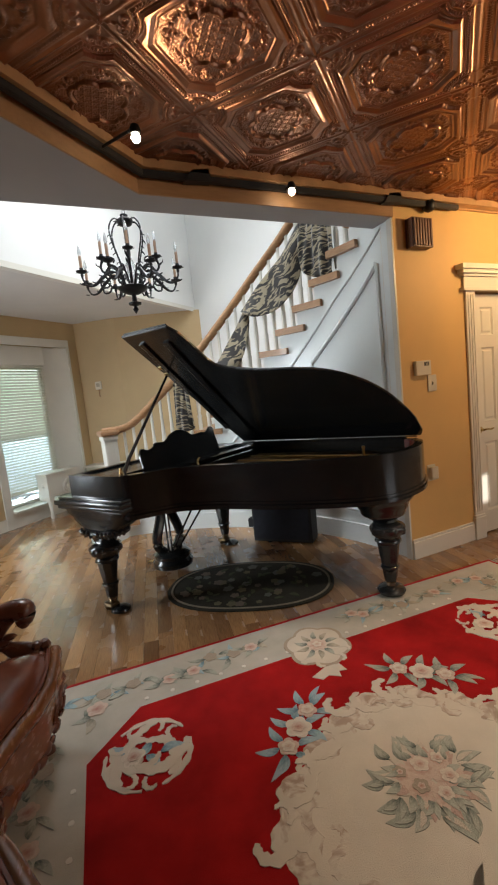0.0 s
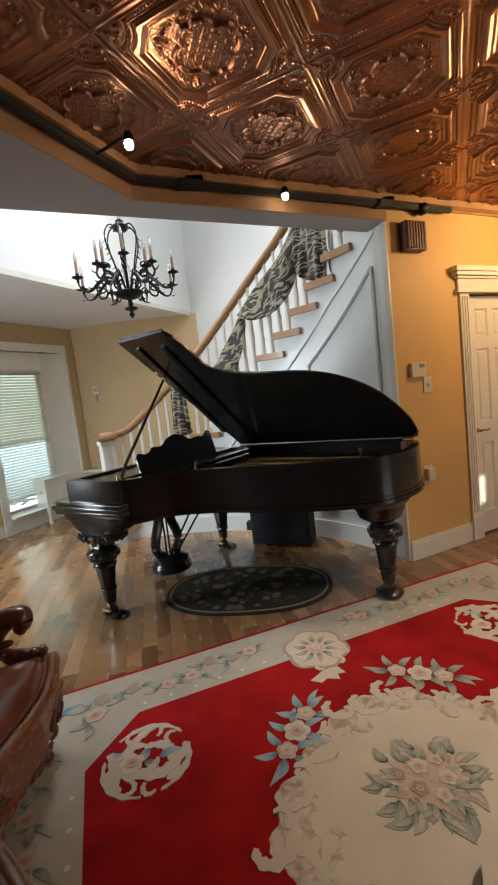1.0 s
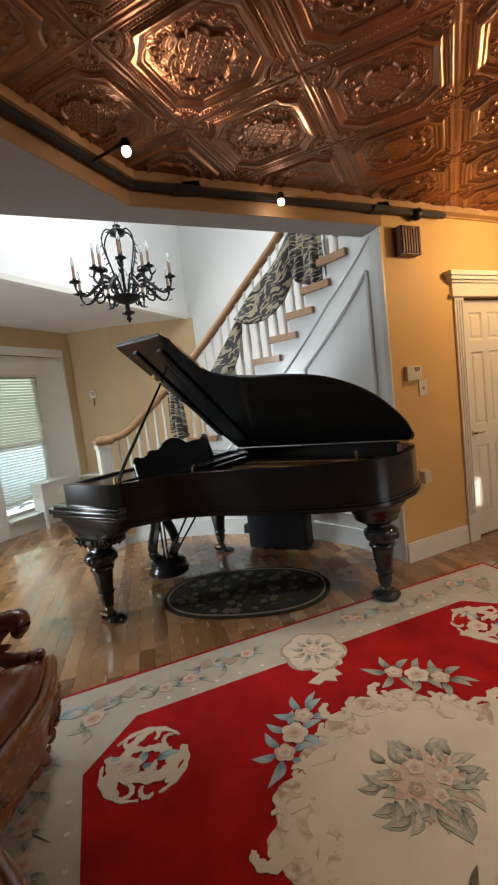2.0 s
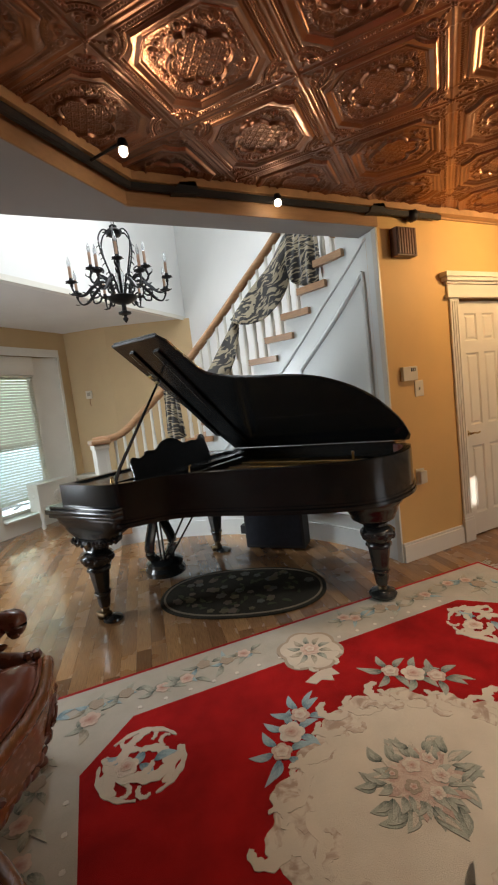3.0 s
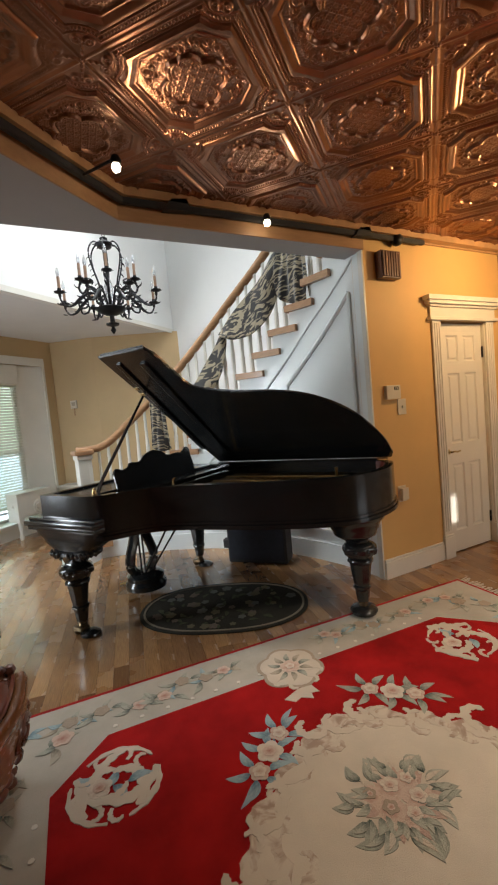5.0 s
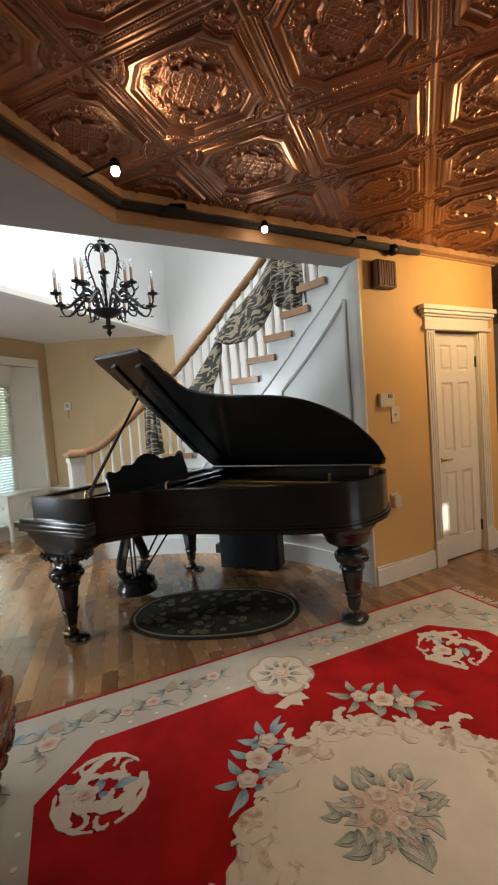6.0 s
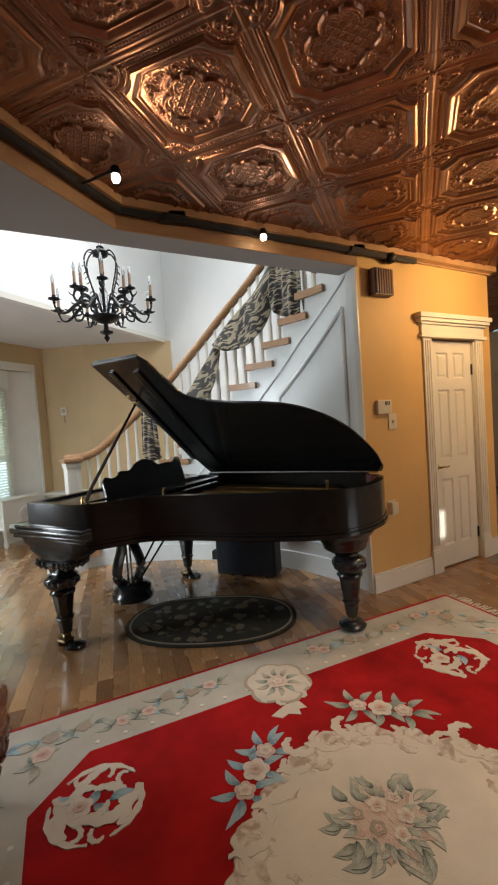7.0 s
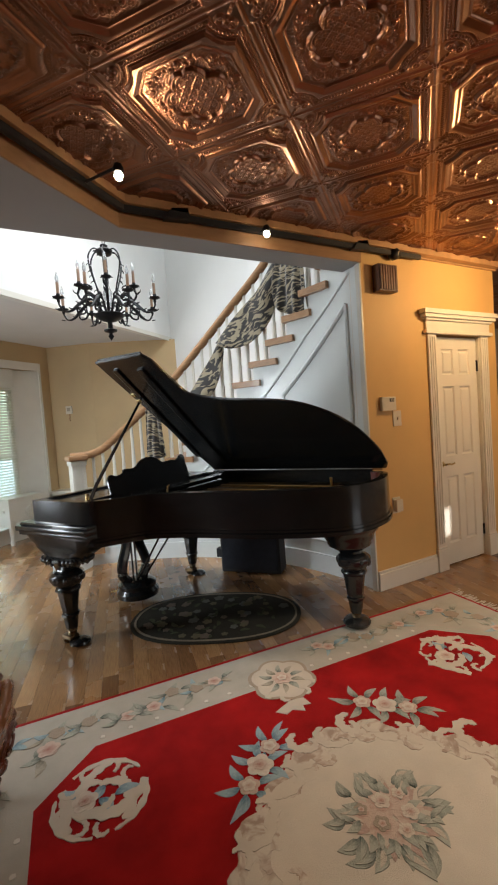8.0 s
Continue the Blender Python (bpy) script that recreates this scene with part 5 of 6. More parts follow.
def panel_door(bm, w, h, rows, cols, depth=0.035):
    """Slab with sunk, raised-field panels on its -y face."""
    xs = [0.0] + [c for a in cols for c in a] + [w]
    zs = [0.012] + [c for a in rows for c in a] + [h]
    for i in range(len(xs) - 1):
        for j in range(len(zs) - 1):
            if i % 2 and j % 2:
                x0, x1, z0, z1 = xs[i], xs[i + 1], zs[j], zs[j + 1]
                loops = []
                for ins, y in ((0.0, 0.0), (0.012, 0.012), (0.022, 0.012), (0.034, 0.004)):
                    loops.append([bm.verts.new(p) for p in ((x0 + ins, y, z0 + ins), (x1 - ins, y, z0 + ins), (x1 - ins, y, z1 - ins), (x0 + ins, y, z1 - ins))])
                for a, b2 in zip(loops, loops[1:]):
                    for k in range(4):
                        bm.faces.new((a[k], a[(k + 1) % 4], b2[(k + 1) % 4], b2[k]))
                bm.faces.new(loops[-1])
            else:
                bm.faces.new([bm.verts.new(p) for p in ((xs[i], 0, zs[j]), (xs[i + 1], 0, zs[j]), (xs[i + 1], 0, zs[j + 1]), (xs[i], 0, zs[j + 1]))])
    bmesh.ops.remove_doubles(bm, verts=bm.verts, dist=1e-5)
    box(bm, (0, depth * 0.5, 0.012), (w, depth, h))


bm = bmesh.new()
panel_door(bm, DW, DH, ((0.20, 0.80), (0.98, 1.60), (1.70, 1.93)), ((0.10, 0.255), (0.325, 0.48)))
part("door_leaf", bm, M_DOOR, door)
bm = bmesh.new()
lathe(bm, [(0.027, 0.0), (0.027, 0.006), (0.012, 0.012), (0.010, 0.04)], 16, pose(0.045, 0, 0.915, 90, 0, 0))
tube(bm, curve_through([(0.045, -0.04, 0.915), (0.08, -0.046, 0.918), (0.12, -0.044, 0.912), (0.155, -0.040, 0.917)], 4), 0.008, 8)
part("door_handle", bm, M_BRASS, door, "brass lever handle", smooth=True)
for z in (0.25, 1.78):
    bm = bmesh.new()
    tube(bm, [(DW - 0.002, -0.006, z - 0.05), (DW - 0.002, -0.006, z + 0.05)], 0.009, 8)
    part("hinge", bm, M_IRON, door)
casing = empty("trim_door", pose(0, 0, 0), "white fluted door casing with a crown header", "trim")
tagged(casing, kind="structure")
for x0, x1 in ((0.69, 0.795), (1.395, 1.50)):
    bm = bmesh.new()
    box(bm, (x0, -0.020, 0.205), (x1, -0.001, 2.045), None, 0.004)
    for k in range(3):
        box(bm, (x0 + 0.018 + k * 0.028, -0.027, 0.24), (x0 + 0.030 + k * 0.028, -0.02, 2.02), None, 0.003)
    part("jamb_casing", bm, M_DOOR, casing)
    bm = bmesh.new()
    box(bm, (x0 - 0.012, -0.032, 0.0), (x1 + 0.008, -0.001, 0.19), None, 0.004)
    box(bm, (x0 - 0.006, -0.028, 0.188), (x1 + 0.004, -0.001, 0.21), None, 0.006)
    part("plinth_block", bm, M_DOOR, casing)
for x0, x1 in ((0.792, 0.8035), (1.3865, 1.398)):
    bm = bmesh.new()
    box(bm, (x0, -0.001, 0), (x1, 0.128, 2.044))
    part("jamb", bm, M_DOOR, casing)
bm = bmesh.new()
for z0, z1, o in ((2.045, 2.075, 0.022), (2.075, 2.155, 0.0), (2.155, 2.175, 0.020), (2.175, 2.205, 0.045), (2.205, 2.245, 0.062)):
    box(bm, (0.67 - o, -0.024 - o * 0.8, z0), (1.52 + o, -0.001, z1 - 0.0006), None, 0.004)
part("header_crown", bm, M_DOOR, casing)

# skirting on the ochre wall
for i, (x0, x1) in enumerate(((0.0, 0.676), (1.51, 1.655))):
    bm = bmesh.new()
    box(bm, (x0, -0.020, 0.0), (x1, -0.001, 0.135), None, 0.003)
    box(bm, (x0, -0.014, 0.135), (x1, -0.001, 0.158), None, 0.005)
    structure(part("baseboard_" + str(i + 1), bm, M_DOOR), "white painted baseboard", "baseboard")
bm = bmesh.new()
box(bm, (-0.016, -0.0005, 0.0), (-0.001, 0.048, HEAD - 0.002))
structure(part("trim_opening", bm, M_TRIM), "white edge board of the wide opening", "trim")

# thermostat, switch, outlet
M_PLASTIC = surface("ivory_plastic", (0.62, 0.56, 0.44), 0.4, scale=10, vary=0.05, bump=0.03)
M_DARKGLASS = surface("grey_display", (0.05, 0.05, 0.05), 0.15, scale=10, vary=0.1)
stat = empty("thermostat", pose(0.19, -0.001, 1.475), "white wall thermostat with small dark display", "thermostat")
bm = bmesh.new()
box(bm, (-0.075, -0.032, -0.055), (0.075, 0.0, 0.055), None, 0.006)
part("housing", bm, M_PLASTIC, stat)
bm = bmesh.new()
box(bm, (0.005, -0.0345, 0.015), (0.050, -0.032, 0.042))
part("display", bm, M_DARKGLASS, stat)
bm = bmesh.new()
for x in (0.020, 0.036):
    box(bm, (x - 0.003, -0.0365, 0.018), (x + 0.003, -0.0345, 0.040))
part("display_bars", bm, M_PLASTIC, stat)


def wall_plate(x, z, w, h, label, category, name):
    e = empty(name, pose(x, -0.001, z), label, category)
    bm = bmesh.new()
    box(bm, (-w / 2, -0.007, -h / 2), (w / 2, 0.0, h / 2), None, 0.003)
    part("cover", bm, M_PLASTIC, e)
    return e


sw = wall_plate(0.295, 1.355, 0.09, 0.125, "ivory light switch plate", "switch", "light_switch")
bm = bmesh.new()
box(bm, (-0.006, -0.018, -0.010), (0.006, -0.007, 0.012), pose(0, 0, 0, 15, 0, 0), 0.002)
part("toggle", bm, M_PLASTIC, sw)
plug = wall_plate(0.235, 0.655, 0.085, 0.13, "ivory wall outlet with plug-in cover", "outlet", "wall_outlet")
bm = bmesh.new()
box(bm, (-0.036, -0.045, -0.05), (0.036, -0.007, 0.05), None, 0.01)
part("plug_cover", bm, M_PLASTIC, plug)

# slatted wooden speaker high on the wall
M_WALNUT = surface("brown_walnut", (0.11, 0.045, 0.022), 0.45, scale=6, vary=0.2, bump=0.1, fine=50, stretch=(10, 10, 2))
box_sp = empty("wall_speaker", pose(0.115, -0.001, 2.345), "small brown wooden wall speaker with vertical slats", "speaker")
bm = bmesh.new()
box(bm, (0.0, -0.070, 0.0), (0.198, 0.0, 0.205), None, 0.004)
part("cabinet", bm, M_WALNUT, box_sp)
for k in range(7):
    bm = bmesh.new()
    box(bm, (0.010 + k * 0.0262, -0.081, 0.009), (0.027 + k * 0.0262, -0.070, 0.196), None, 0.002)
    part("slat", bm, M_WALNUT, box_sp)

# ---------- bay window ----------
WIN = Matrix.Translation((W0.x, W0.y, 0)) @ Matrix.Rotation(radians(40), 4, 'Z')
M_PANE, nt, b = nodes_of("window_glass")
b.inputs["Roughness"].default_value = 0.02
b.inputs["Transmission Weight"].default_value = 1.0
b.inputs["IOR"].default_value = 1.45
window = empty("window_1", WIN, "tall white-cased window with half-closed white blinds", "window")
tagged(window, kind="structure")
S0, S1, Z0, Z1 = 2.90, 4.15, 0.22, 2.40
G0, G1 = 2.96, 3.77
bm = bmesh.new()
# flat outer casing and deep splayed reveal
box(bm, (S1 - 0.005, -0.022, 0.0), (S1 + 0.035, -0.001, 2.50), None, 0.004)
box(bm, (S0 - 0.10, -0.022, 0.0), (S0 + 0.005, -0.001, 2.50), None, 0.004)
box(bm, (S0 + 0.005, -0.0215, 2.385), (S1 - 0.005, -0.001, 2.499), None, 0.004)
part("outer_casing", bm, M_TRIM, window)
bm = bmesh.new()
prism(bm, [(S1 - 0.004, -0.001), (S1 - 0.004, 0.20), (G1, 0.20), (G1, 0.12), (G1 + 0.03, 0.115)], Z0, 2.385)
part("splayed_reveal", bm, M_TRIM, window)
bm = bmesh.new()
prism(bm, [(S0 + 0.004, -0.001), (S0 + 0.004, 0.20), (G0, 0.20), (G0, 0.12)], Z0, 2.385)
part("splayed_reveal", bm, M_TRIM, window)
bm = bmesh.new()
box(bm, (G0 + 0.001, 0.05, 2.13), (G1 - 0.001, 0.20, 2.384))
part("head_board", bm, M_TRIM, window)
bm = bmesh.new()
box(bm, (S0 + 0.006, -0.10, 0.195), (S1 - 0.006, 0.20, 0.226), None, 0.006)
part("window_sill", bm, M_TRIM, window)
bm = bmesh.new()
box(bm, (S0 + 0.006, -0.014, 0.0), (S1 - 0.006, -0.001, 0.194))
part("apron", bm, M_TRIM, window)
bm = bmesh.new()
for a, c, z0, z1 in ((G0 + 0.001, G0 + 0.035, 0.228, 2.128), (G1 - 0.035, G1 - 0.001, 0.228, 2.128), (G0 + 0.036, G1 - 0.036, 0.228, 0.27), (G0 + 0.036, G1 - 0.036, 2.09, 2.128), (G0 + 0.036, G1 - 0.036, 1.14, 1.18)):
    box(bm, (a, 0.145, z0), (c, 0.185, z1), None, 0.003)
part("window_frame", bm, M_TRIM, window)
for z0, z1 in ((0.272, 1.138), (1.182, 2.088)):
    bm = bmesh.new()
    box(bm, (G0 + 0.037, 0.163, z0), (G1 - 0.037, 0.167, z1))
    pane = part("pane", bm, M_PANE, window)
    pane.visible_shadow = False
blinds = empty("venetian_blind", WIN, "white venetian blind lowered most of the way", "blind")
M_BLIND = surface("cream_blind_slat", (0.68, 0.66, 0.56), 0.45, scale=8, vary=0.04, bump=0.03)
sl = bmesh.new()
box(sl, (G0 + 0.006, -0.022, -0.0012), (G1 - 0.006, 0.022, 0.0012))
sl_me = mesh_of("slat", sl, M_BLIND)
for k in range(44):
    z = 0.43 + k * 0.0385
    ob = new("slat", sl_me)
    ob.parent = blinds
    ob.matrix_local = pose(0, 0.105, z, 42, 0, 0)
bm = bmesh.new()
box(bm, (G0 + 0.004, 0.08, 2.105), (G1 - 0.004, 0.128, 2.129), None, 0.003)
part("head_rail", bm, M_BLIND, blinds)
bm = bmesh.new()
box(bm, (G0 + 0.006, 0.08, 0.395), (G1 - 0.006, 0.125, 0.413), None, 0.004)
part("bottom_rail", bm, M_BLIND, blinds)
for x in (G0 + 0.12, G1 - 0.12):
    bm = bmesh.new()
    tube(bm, [(x, 0.083, 0.41), (x, 0.083, 2.11)], 0.002, 5)
    part("ladder_cord", bm, M_BLIND, blinds)
# pale lawn and hedge beyond the glass, glowing in place of daylight
M_OUT, nt, b = nodes_of("bright_garden_haze")
n = noise_tex(nt, 0.9, 4)
r = ramp_of(nt, n.outputs[0], [(0.35, (0.42, 0.56, 0.42)), (0.65, (0.72, 0.84, 0.72))])
sep = nt.nodes.new("ShaderNodeSeparateXYZ")
nt.links.new(nt.nodes.new("ShaderNodeTexCoord").outputs["Object"], sep.inputs[0])
# lower band glows stronger, to put a window glare on the floor
low_part = ramp_of(nt, sep.outputs["Z"], [(0.95, (1.0, 1.0, 1.0)), (1.0, (0.0, 0.0, 0.0))])
mixer = nt.nodes.new("ShaderNodeMix")
mixer.data_type = 'RGBA'
nt.links.new(low_part.outputs[0], mixer.inputs[0])
nt.links.new(r.outputs[0], mixer.inputs[6])
mixer.inputs[7].default_value = (2.2, 3.0, 3.4, 1)
nt.links.new(mixer.outputs[2], b.inputs["Emission Color"])
b.inputs["Emission Strength"].default_value = 2.6
b.inputs["Base Color"].default_value = (0.1, 0.12, 0.08, 1)
bm = bmesh.new()
box(bm, (0.5, 3.0, -0.5), (6.5, 3.1, 5.0), WIN)
structure(part("backdrop", bm, M_OUT), "bright hazy garden outside the window", "backdrop")
bm = bmesh.new()
box(bm, (0.9, -0.018, 0.0), (S0 - 0.101, -0.001, 0.15), WIN, 0.003)
structure(part("baseboard_3", bm, M_TRIM), "white baseboard under the window", "baseboard")

# white ornamental box on the window sill
crate = empty("window_box", WIN @ pose(3.59, -0.215, 0.0), "white painted wooden box with round carved ornament", "box")
bm = bmesh.new()
for lo, hi in (((-0.28, 0.0, 0.30), (0.28, 0.21, 0.605)), ((-0.28, 0.0, 0.25), (-0.20, 0.21, 0.30)), ((0.20, 0.0, 0.25), (0.28, 0.21, 0.30)), ((-0.29, -0.012, 0.605), (0.29, 0.212, 0.63)),
               ((-0.27, -0.006, 0.56), (0.27, 0.0, 0.595)), ((-0.27, -0.006, 0.305), (0.27, 0.0, 0.335))):
    box(bm, lo, hi, None, 0.004)
part("body", bm, M_TRIM, crate)
bm = bmesh.new()
for rr in (0.09, 0.055):
    tube(bm, [(rr * math.cos(t) + 0.05, -0.006, 0.40 + rr * math.sin(t)) for t in (2 * math.pi * j / 24 for j in range(25))], 0.012, 6)
lathe(bm, [(0.03, -0.004), (0.02, 0.012), (0.004, 0.018)], 12, pose(0.05, 0, 0.40, 90, 0, 0))
part("ornament", bm, M_TRIM, crate, smooth=True)
bm = bmesh.new()
lathe(bm, [(0.025, 0.0), (0.020, 0.006), (0.006, 0.02)], 12, pose(-0.28, 0.10, 0.46, 0, -90, 0))
part("knob", bm, M_TRIM, crate, smooth=True)
for x in (-0.24, 0.24):
    bm = bmesh.new()
    lathe(bm, [(0.022, 0.0), (0.03, 0.03), (0.02, 0.10), (0.030, 0.18), (0.034, 0.25)], 12, pose(x, 0.04, 0))
    part("foot", bm, M_TRIM, crate, smooth=True)

# low white cabinet along the short tan wall
AB = math.degrees(math.atan2((B - A).y, (B - A).x))
cab = empty("radiator_cover", pose(A.x, A.y, 0, 0, 0, AB), "low white painted radiator cover", "radiator cover")
bm = bmesh.new()
box(bm, (0.03, -0.24, 0.0), (0.67, -0.002, 0.555), None, 0.006)
part("body", bm, M_TRIM, cab)
bm = bmesh.new()
box(bm, (0.015, -0.26, 0.555), (0.685, -0.002, 0.59), None, 0.008)
part("top", bm, M_TRIM, cab)
for k in range(10):
    bm = bmesh.new()
    box(bm, (0.09 + k * 0.053, -0.248, 0.08), (0.115 + k * 0.053, -0.24, 0.49), None, 0.002)
    part("slat", bm, M_TRIM, cab)
pad = empty("wall_keypad", pose(A.x, A.y, 0, 0, 0, AB) @ pose(0.295, -0.001, 1.79), "small ivory keypad on the tan wall with hanging cord", "keypad")
bm = bmesh.new()
box(bm, (-0.05, -0.025, -0.06), (0.05, 0.0, 0.06), None, 0.006)
part("housing", bm, M_PLASTIC, pad)
bm = bmesh.new()
box(bm, (-0.028, -0.028, -0.02), (0.028, -0.025, 0.035), None, 0.001)
part("keys", bm, surface("grey_keys", (0.33, 0.29, 0.22), 0.5), pad)
bm = bmesh.new()
tube(bm, curve_through([(0.0, -0.012, -0.06), (0.004, -0.014, -0.10), (-0.004, -0.012, -0.14), (0.006, -0.012, -0.17)], 4), 0.008, 6)
part("cord", bm, M_TANWOOD, pad)

# ---------- carved sofa ----------
M_LEATHER = surface("red_brown_leather", (0.17, 0.054, 0.030), 0.22, scale=5, vary=0.2, bump=0.12, fine=120, coat=0.0, spec=0.4)
M_CARVED = surface("carved_mahogany", (0.115, 0.036, 0.018), 0.28, scale=9, vary=0.3, bump=0.2, fine=60, coat=0.4)
sofa = empty("carved_sofa", pose(-2.625, -1.30, 0), "carved mahogany sofa with shiny red-brown leather seat", "sofa")


FRONT = [(-1.1, 0.05), (-0.6, 0.06), (-0.3, 0.055), (-0.15, 0.035), (-0.03, -0.02), (0.08, -0.085), (0.18, -0.115), (0.28, -0.095), (0.38, -0.045), (0.48, 0.015), (0.60, 0.060), (0.72, 0.078), (0.85, 0.082), (1.0, 0.07)]


def bow(y):
    """Serpentine line of the sofa's front."""
    for (a, xa), (b, xb) in zip(FRONT, FRONT[1:]):
        if y <= b:
            t = max(0.0, (y - a) / (b - a))
            return xa + (xb - xa) * t
    return FRONT[-1][1]


def bowed(bm):
    for v in bm.verts:
        v.co.x += bow(v.co.y) * max(0.0, min(1.0, (v.co.x + 0.55) / 0.5))


def rounded_slab(bm, x0, x1, y0, y1, zf, n=16, m=26):
    g = [[bm.verts.new((x0 + (x1 - x0) * i / n, y0 + (y1 - y0) * j / m, zf(i / n, j / m))) for j in range(m + 1)] for i in range(n + 1)]
    for i in range(n):
        for j in range(m):
            bm.faces.new((g[i][j], g[i + 1][j], g[i + 1][j + 1], g[i][j + 1]))


def seat_z(u, v):
    e = (1 - abs(2 * v - 1) ** 14) * (1 - max(0.0, (u - 0.80) / 0.2) ** 3)
    return 0.35 + 0.105 * max(0.0, e) ** 0.5


bm = bmesh.new()
rounded_slab(bm, -0.62, 0.0, -1.0, 0.86, seat_z, 24, 90)
bowed(bm)
part("seat", bm, M_LEATHER, sofa, "glossy red-brown leather seat", smooth=True)
bm = bmesh.new()
tube(bm, [(-0.010, -1.0 + 1.86 * j / 90, 0.392) for j in range(91)], 0.009, 6)
tube(bm, curve_through([(-0.62, 0.86, 0.375), (-0.3, 0.862, 0.38), (-0.01, 0.86, 0.385)], 6), 0.009, 6)
bowed(bm)
part("piping", bm, M_LEATHER, sofa, smooth=True)
# carved front rail with a wavy lower edge
bm = bmesh.new()
N = 90
low = [(-1.0 + 1.88 * i / N, 0.205 + 0.035 * math.cos(2 * math.pi * 2.2 * i / N) + 0.014 * abs(math.sin(i * 0.75))) for i in range(N + 1)]
vs = prism(bm, low + [(0.88 - 1.88 * i / N, 0.375) for i in range(N + 1)], -0.028, 0.036, 0.008)
bmesh.ops.transform(bm, matrix=Matrix(((0, 0, 1, 0.0), (1, 0, 0, 0), (0, 1, 0, 0), (0, 0, 0, 1))), verts=bm.verts)
bmesh.ops.triangulate(bm, faces=[f for f in bm.faces if len(f.verts) > 4])
tube(bm, [(0.014, -1.0 + 1.885 * j / 90, 0.362) for j in range(91)], 0.030, 10)
bowed(bm)
rail_s = part("front_rail", bm, surface("polished_brown_mahogany", (0.20, 0.075, 0.022), 0.26, scale=6, vary=0.25, bump=0.08, fine=40, coat=0.4, stretch=(10, 2, 10)), sofa, "carved mahogany front rail", smooth=True)
rnd = random.Random(2)
bm = bmesh.new()
for i in range(46):
    y = -0.98 + 1.80 * i / 45
    z = 0.235 + 0.05 * math.cos(2 * math.pi * 2 * i / 45) + rnd.uniform(-0.012, 0.03)
    s = rnd.uniform(0.012, 0.024)
    lathe(bm, [(0.001, -s), (0.7 * s, -0.7 * s), (s, 0), (0.7 * s, 0.7 * s), (0.001, s)], 7, Matrix.Translation((0.030, y, z - 0.015)) @ Matrix.Diagonal((0.7, 1.3, 1.0, 1)))
for y0 in (0.66, 0.20, -0.30):
    for s in (-1, 1):
        pts = [(0.036, y0 + s * (0.12 - 0.10 * t) * math.cos(5.2 * t) * 0.9, 0.25 + (0.06 - 0.045 * t) * math.sin(5.2 * t)) for t in (k / 20 for k in range(21))]
        tube(bm, pts, [0.013 - 0.006 * k / 20 for k in range(21)], 6)
bowed(bm)
tagged(part("rail_carving", bm, M_CARVED, rail_s, smooth=True), kind="stuff")


def cabriole(x, y, d):
    bm = bmesh.new()
    tube(bm, curve_through([(x, y, 0.24), (x + 0.045 * d, y, 0.19), (x + 0.03 * d, y, 0.11), (x, y, 0.05), (x + 0.035 * d, y, 0.02), (x + 0.06 * d, y, 0.022)], 4),
         [0.05, 0.056, 0.06, 0.058, 0.05, 0.044, 0.04, 0.036, 0.032, 0.028, 0.025, 0.023, 0.022, 0.023, 0.026, 0.03, 0.03, 0.028, 0.024, 0.02, 0.01][:21], 10)
    part("leg", bm, M_CARVED, sofa, smooth=True)


for y in (0.74, -0.08, -0.92):
    cabriole(-0.01, y, 1)
for y in (0.74, -0.92):
    cabriole(-0.66, y, -1)
# arm at the far end: scrolled hand rest on a carved post, open below
bm = bmesh.new()
tube(bm, curve_through([(-0.68, 0.83, 0.66), (-0.45, 0.84, 0.63), (-0.25, 0.845, 0.60), (-0.12, 0.85, 0.605), (-0.055, 0.85, 0.59), (-0.05, 0.85, 0.555), (-0.085, 0.85, 0.54)], 5), [0.03] * 14 + [0.034, 0.038, 0.042, 0.046, 0.048, 0.050, 0.052, 0.050, 0.046, 0.043, 0.038, 0.036, 0.033, 0.030, 0.027, 0.024, 0.02][:17], 10)
tube(bm, curve_through([(-0.12, 0.845, 0.57), (-0.16, 0.84, 0.50), (-0.12, 0.835, 0.44), (-0.05, 0.83, 0.40), (-0.03, 0.82, 0.33)], 5), [0.030, 0.028, 0.026, 0.025, 0.025, 0.024, 0.024, 0.025, 0.027, 0.03, 0.033, 0.036, 0.038, 0.040, 0.042, 0.044, 0.045, 0.045, 0.045, 0.045, 0.045], 10)
for i in range(9):
    s = 0.022 + 0.006 * math.sin(i * 2)
    lathe(bm, [(0.001, -s), (0.7 * s, -0.7 * s), (s, 0), (0.7 * s, 0.7 * s), (0.001, s)], 7, Matrix.Translation((-0.02 + 0.03 * math.sin(i * 1.3), 0.80 - 0.012 * i + 0.04 * (i % 2), 0.44 - 0.018 * i)))
for i in range(26):
    t = i / 25
    s = rnd.uniform(0.012, 0.024)
    p = Vector((-0.42 + 0.40 * t, 0.83 + rnd.uniform(-0.03, 0.03), 0.645 - 0.05 * t + rnd.uniform(-0.02, 0.03))) if i < 16 else Vector((-0.10 + rnd.uniform(-0.06, 0.05), 0.83 + rnd.uniform(-0.03, 0.03), 0.56 - 0.22 * (i - 16) / 9))
    lathe(bm, [(0.001, -s), (0.7 * s, -0.7 * s), (s, 0), (0.7 * s, 0.7 * s), (0.001, s)], 7, Matrix.Translation(p) @ Matrix.Diagonal((1.5, 1.0, 0.8, 1)))
bmesh.ops.translate(bm, verts=bm.verts, vec=(0.050, 0.055, -0.012))
part("arm", bm, M_CARVED, sofa, "scrolled carved wooden arm", smooth=True)
bm = bmesh.new()
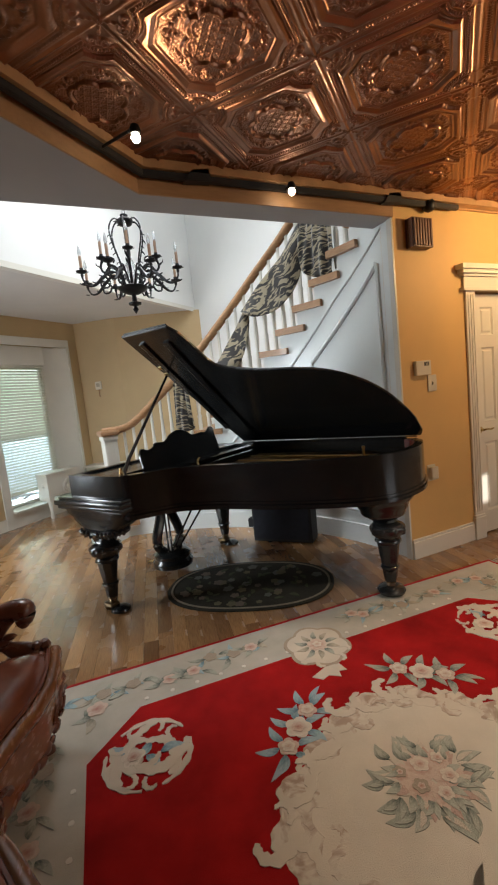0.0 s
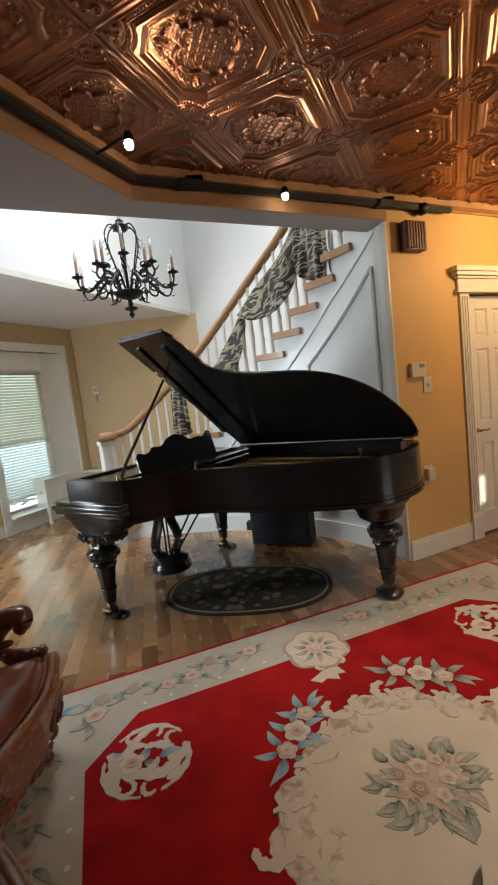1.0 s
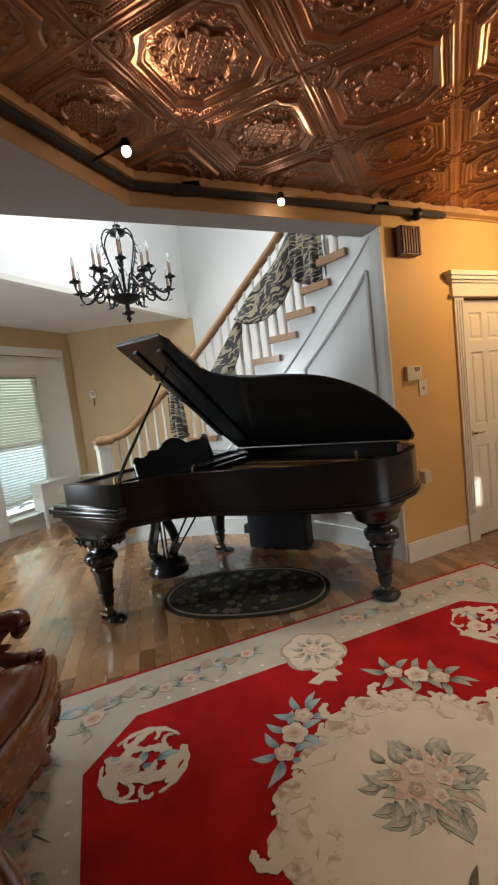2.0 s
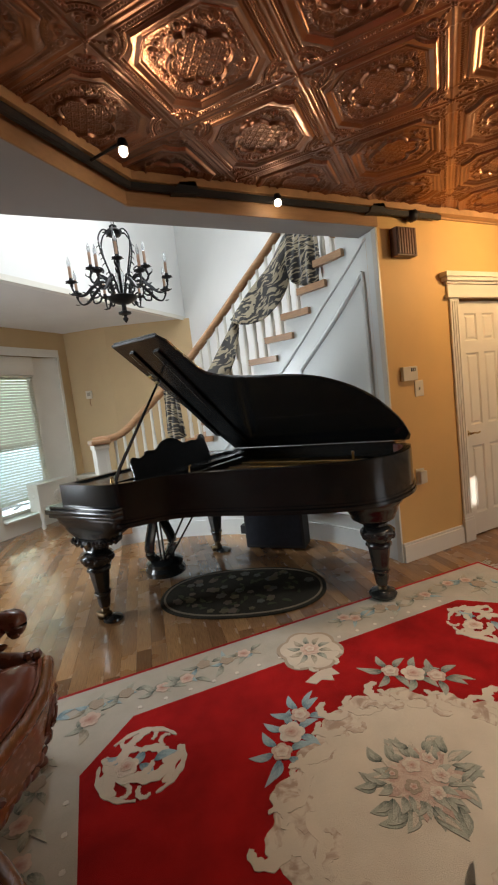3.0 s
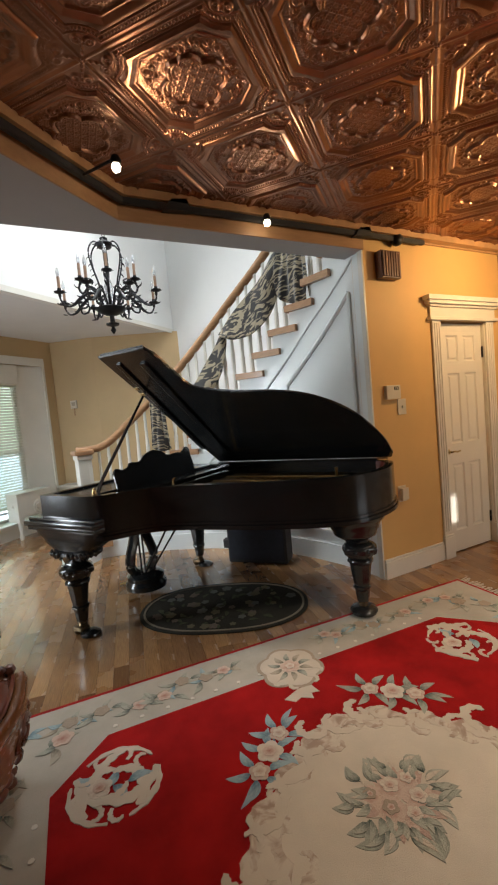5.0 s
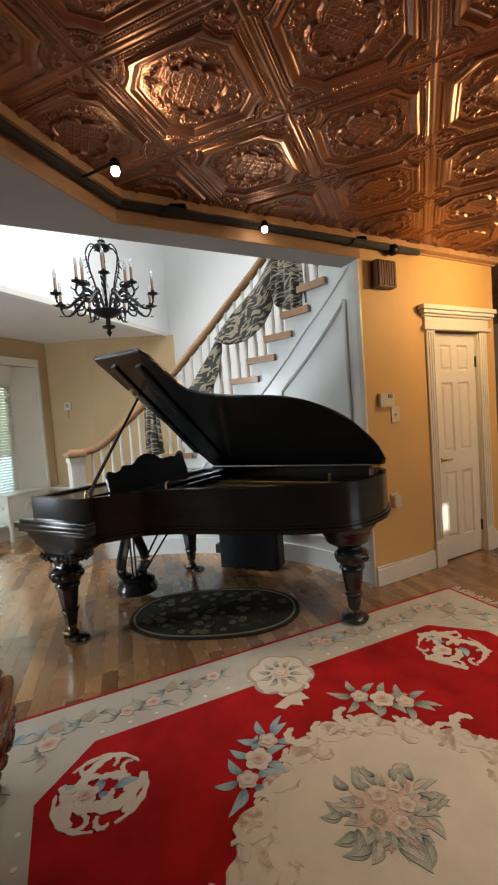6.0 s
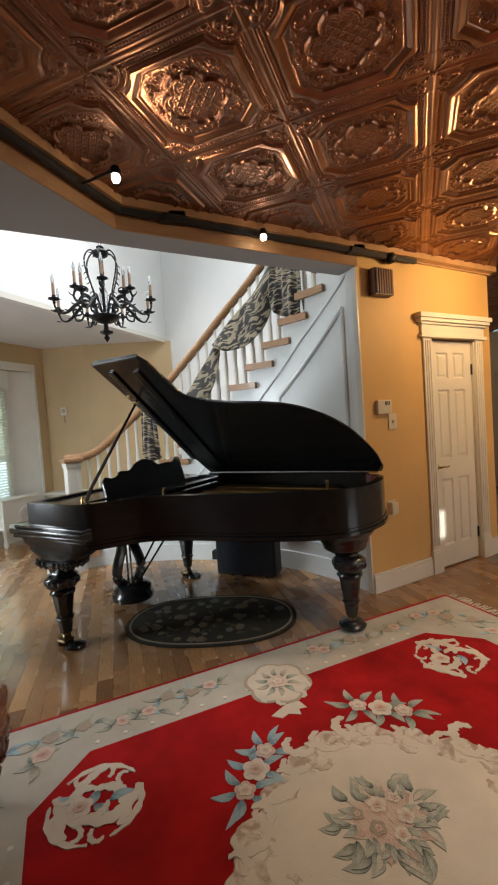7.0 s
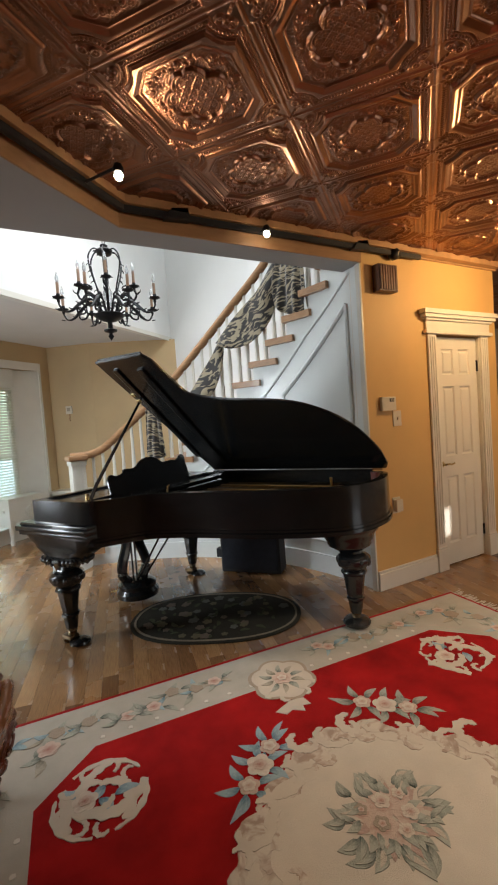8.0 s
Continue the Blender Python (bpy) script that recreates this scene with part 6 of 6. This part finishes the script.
box(bm, (-0.66, 0.865, 0.26), (-0.01, 0.92, 0.375), None, 0.012)
box(bm, (-0.70, -1.0, 0.24), (-0.62, 0.86, 0.36), None, 0.01)
part("side_rail", bm, M_CARVED, sofa)
bm = bmesh.new()
box(bm, (-0.74, -1.0, 0.36), (-0.64, 0.80, 0.92), None, 0.03)
part("backrest", bm, M_LEATHER, sofa)

# white panelled door at the end of the hall
far = empty("door_2", pose(4.985, 1.2, 0, 0, 0, 90), "white panelled door at the end of the hall", "door")
tagged(far, kind="structure")
bm = bmesh.new()
panel_door(bm, 0.8, 2.03, ((0.2, 0.9), (1.05, 1.9)), ((0.12, 0.36), (0.44, 0.68)))
part("door_leaf", bm, M_TRIM, far)

# added ring in the copper ceiling, out of view, where the rug fill stands
down = empty("downlight", pose(-0.15, -2.15, CEIL), "small round ceiling ring added at the unseen rug fill light", "downlight")
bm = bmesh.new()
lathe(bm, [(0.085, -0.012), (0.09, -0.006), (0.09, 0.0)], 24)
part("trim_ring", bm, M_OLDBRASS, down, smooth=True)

# ---------- floor boards ----------
PW, PT = 0.088, 0.012
FX, FY = Vector((math.cos(radians(79)), math.sin(radians(79)))), Vector((-math.sin(radians(79)), math.cos(radians(79))))
rnd = random.Random(9)
plank_meshes = {}


def plank_mesh(length):
    if length not in plank_meshes:
        bm = bmesh.new()
        w, e = PW / 2 - 0.0003, 0.0004
        lo = [bm.verts.new(p) for p in ((0, -w, -PT), (length - 0.0006, -w, -PT), (length - 0.0006, w, -PT), (0, w, -PT))]
        mid = [bm.verts.new(p) for p in ((0, -w, -e), (length - 0.0006, -w, -e), (length - 0.0006, w, -e), (0, w, -e))]
        hi = [bm.verts.new(p) for p in ((e, -w + e, 0), (length - 0.0006 - e, -w + e, 0), (length - 0.0006 - e, w - e, 0), (e, w - e, 0))]
        for a, b2 in ((lo, mid), (mid, hi)):
            for k in range(4):
                bm.faces.new((a[k], a[(k + 1) % 4], b2[(k + 1) % 4], b2[k]))
        bm.faces.new(hi)
        plank_meshes[length] = mesh_of("plank", bm, M_FLOOR)
    return plank_meshes[length]


rest_v, rest_f, count = [], [], 0
for row in range(-70, 90):
    s = -7.6 + rnd.random() * 0.5
    while s < 8.2:
        length = rnd.choice((0.45, 0.6, 0.75, 0.9, 1.1))
        p = FX * s + FY * (row * PW)
        q = p + FX * (length / 2)
        inside = -5.4 < q.x < 4.95 and -6.2 < q.y < 6.3
        if inside:
            near = (-3.0 < q.x < 0.15 and -0.35 < q.y < 3.0) or (0.0 <= q.x < 1.6 and -0.75 < q.y < 0.3)
            if near and count < 300:
                count += 1
                ob = new("plank", plank_mesh(length))
                ob.parent = floor
                ob.matrix_local = Matrix.Translation((p.x, p.y, 0)) @ Matrix.Rotation(radians(79), 4, 'Z')
            else:
                n0 = len(rest_v)
                w, e = PW / 2 - 0.0003, 0.0004
                for z, i in ((-PT, 0.0), (0.0, e)):
                    for a, c in ((i, -w + i), (length - 0.0006 - i, -w + i), (length - 0.0006 - i, w - i), (i, w - i)):
                        rest_v.append((s + a, row * PW + c, z))
                rest_f.append((n0 + 4, n0 + 5, n0 + 6, n0 + 7))
                rest_f += [(n0 + k, n0 + (k + 1) % 4, n0 + 4 + (k + 1) % 4, n0 + 4 + k) for k in range(4)]
        s += length
me = bpy.data.meshes.new("planks")
me.from_pydata(rest_v, [], rest_f)
me.materials.append(M_FLOOR)
ob = new("planks", me)
ob.parent = floor
ob.rotation_euler = (0, 0, radians(79))
tagged(ob, kind="stuff")
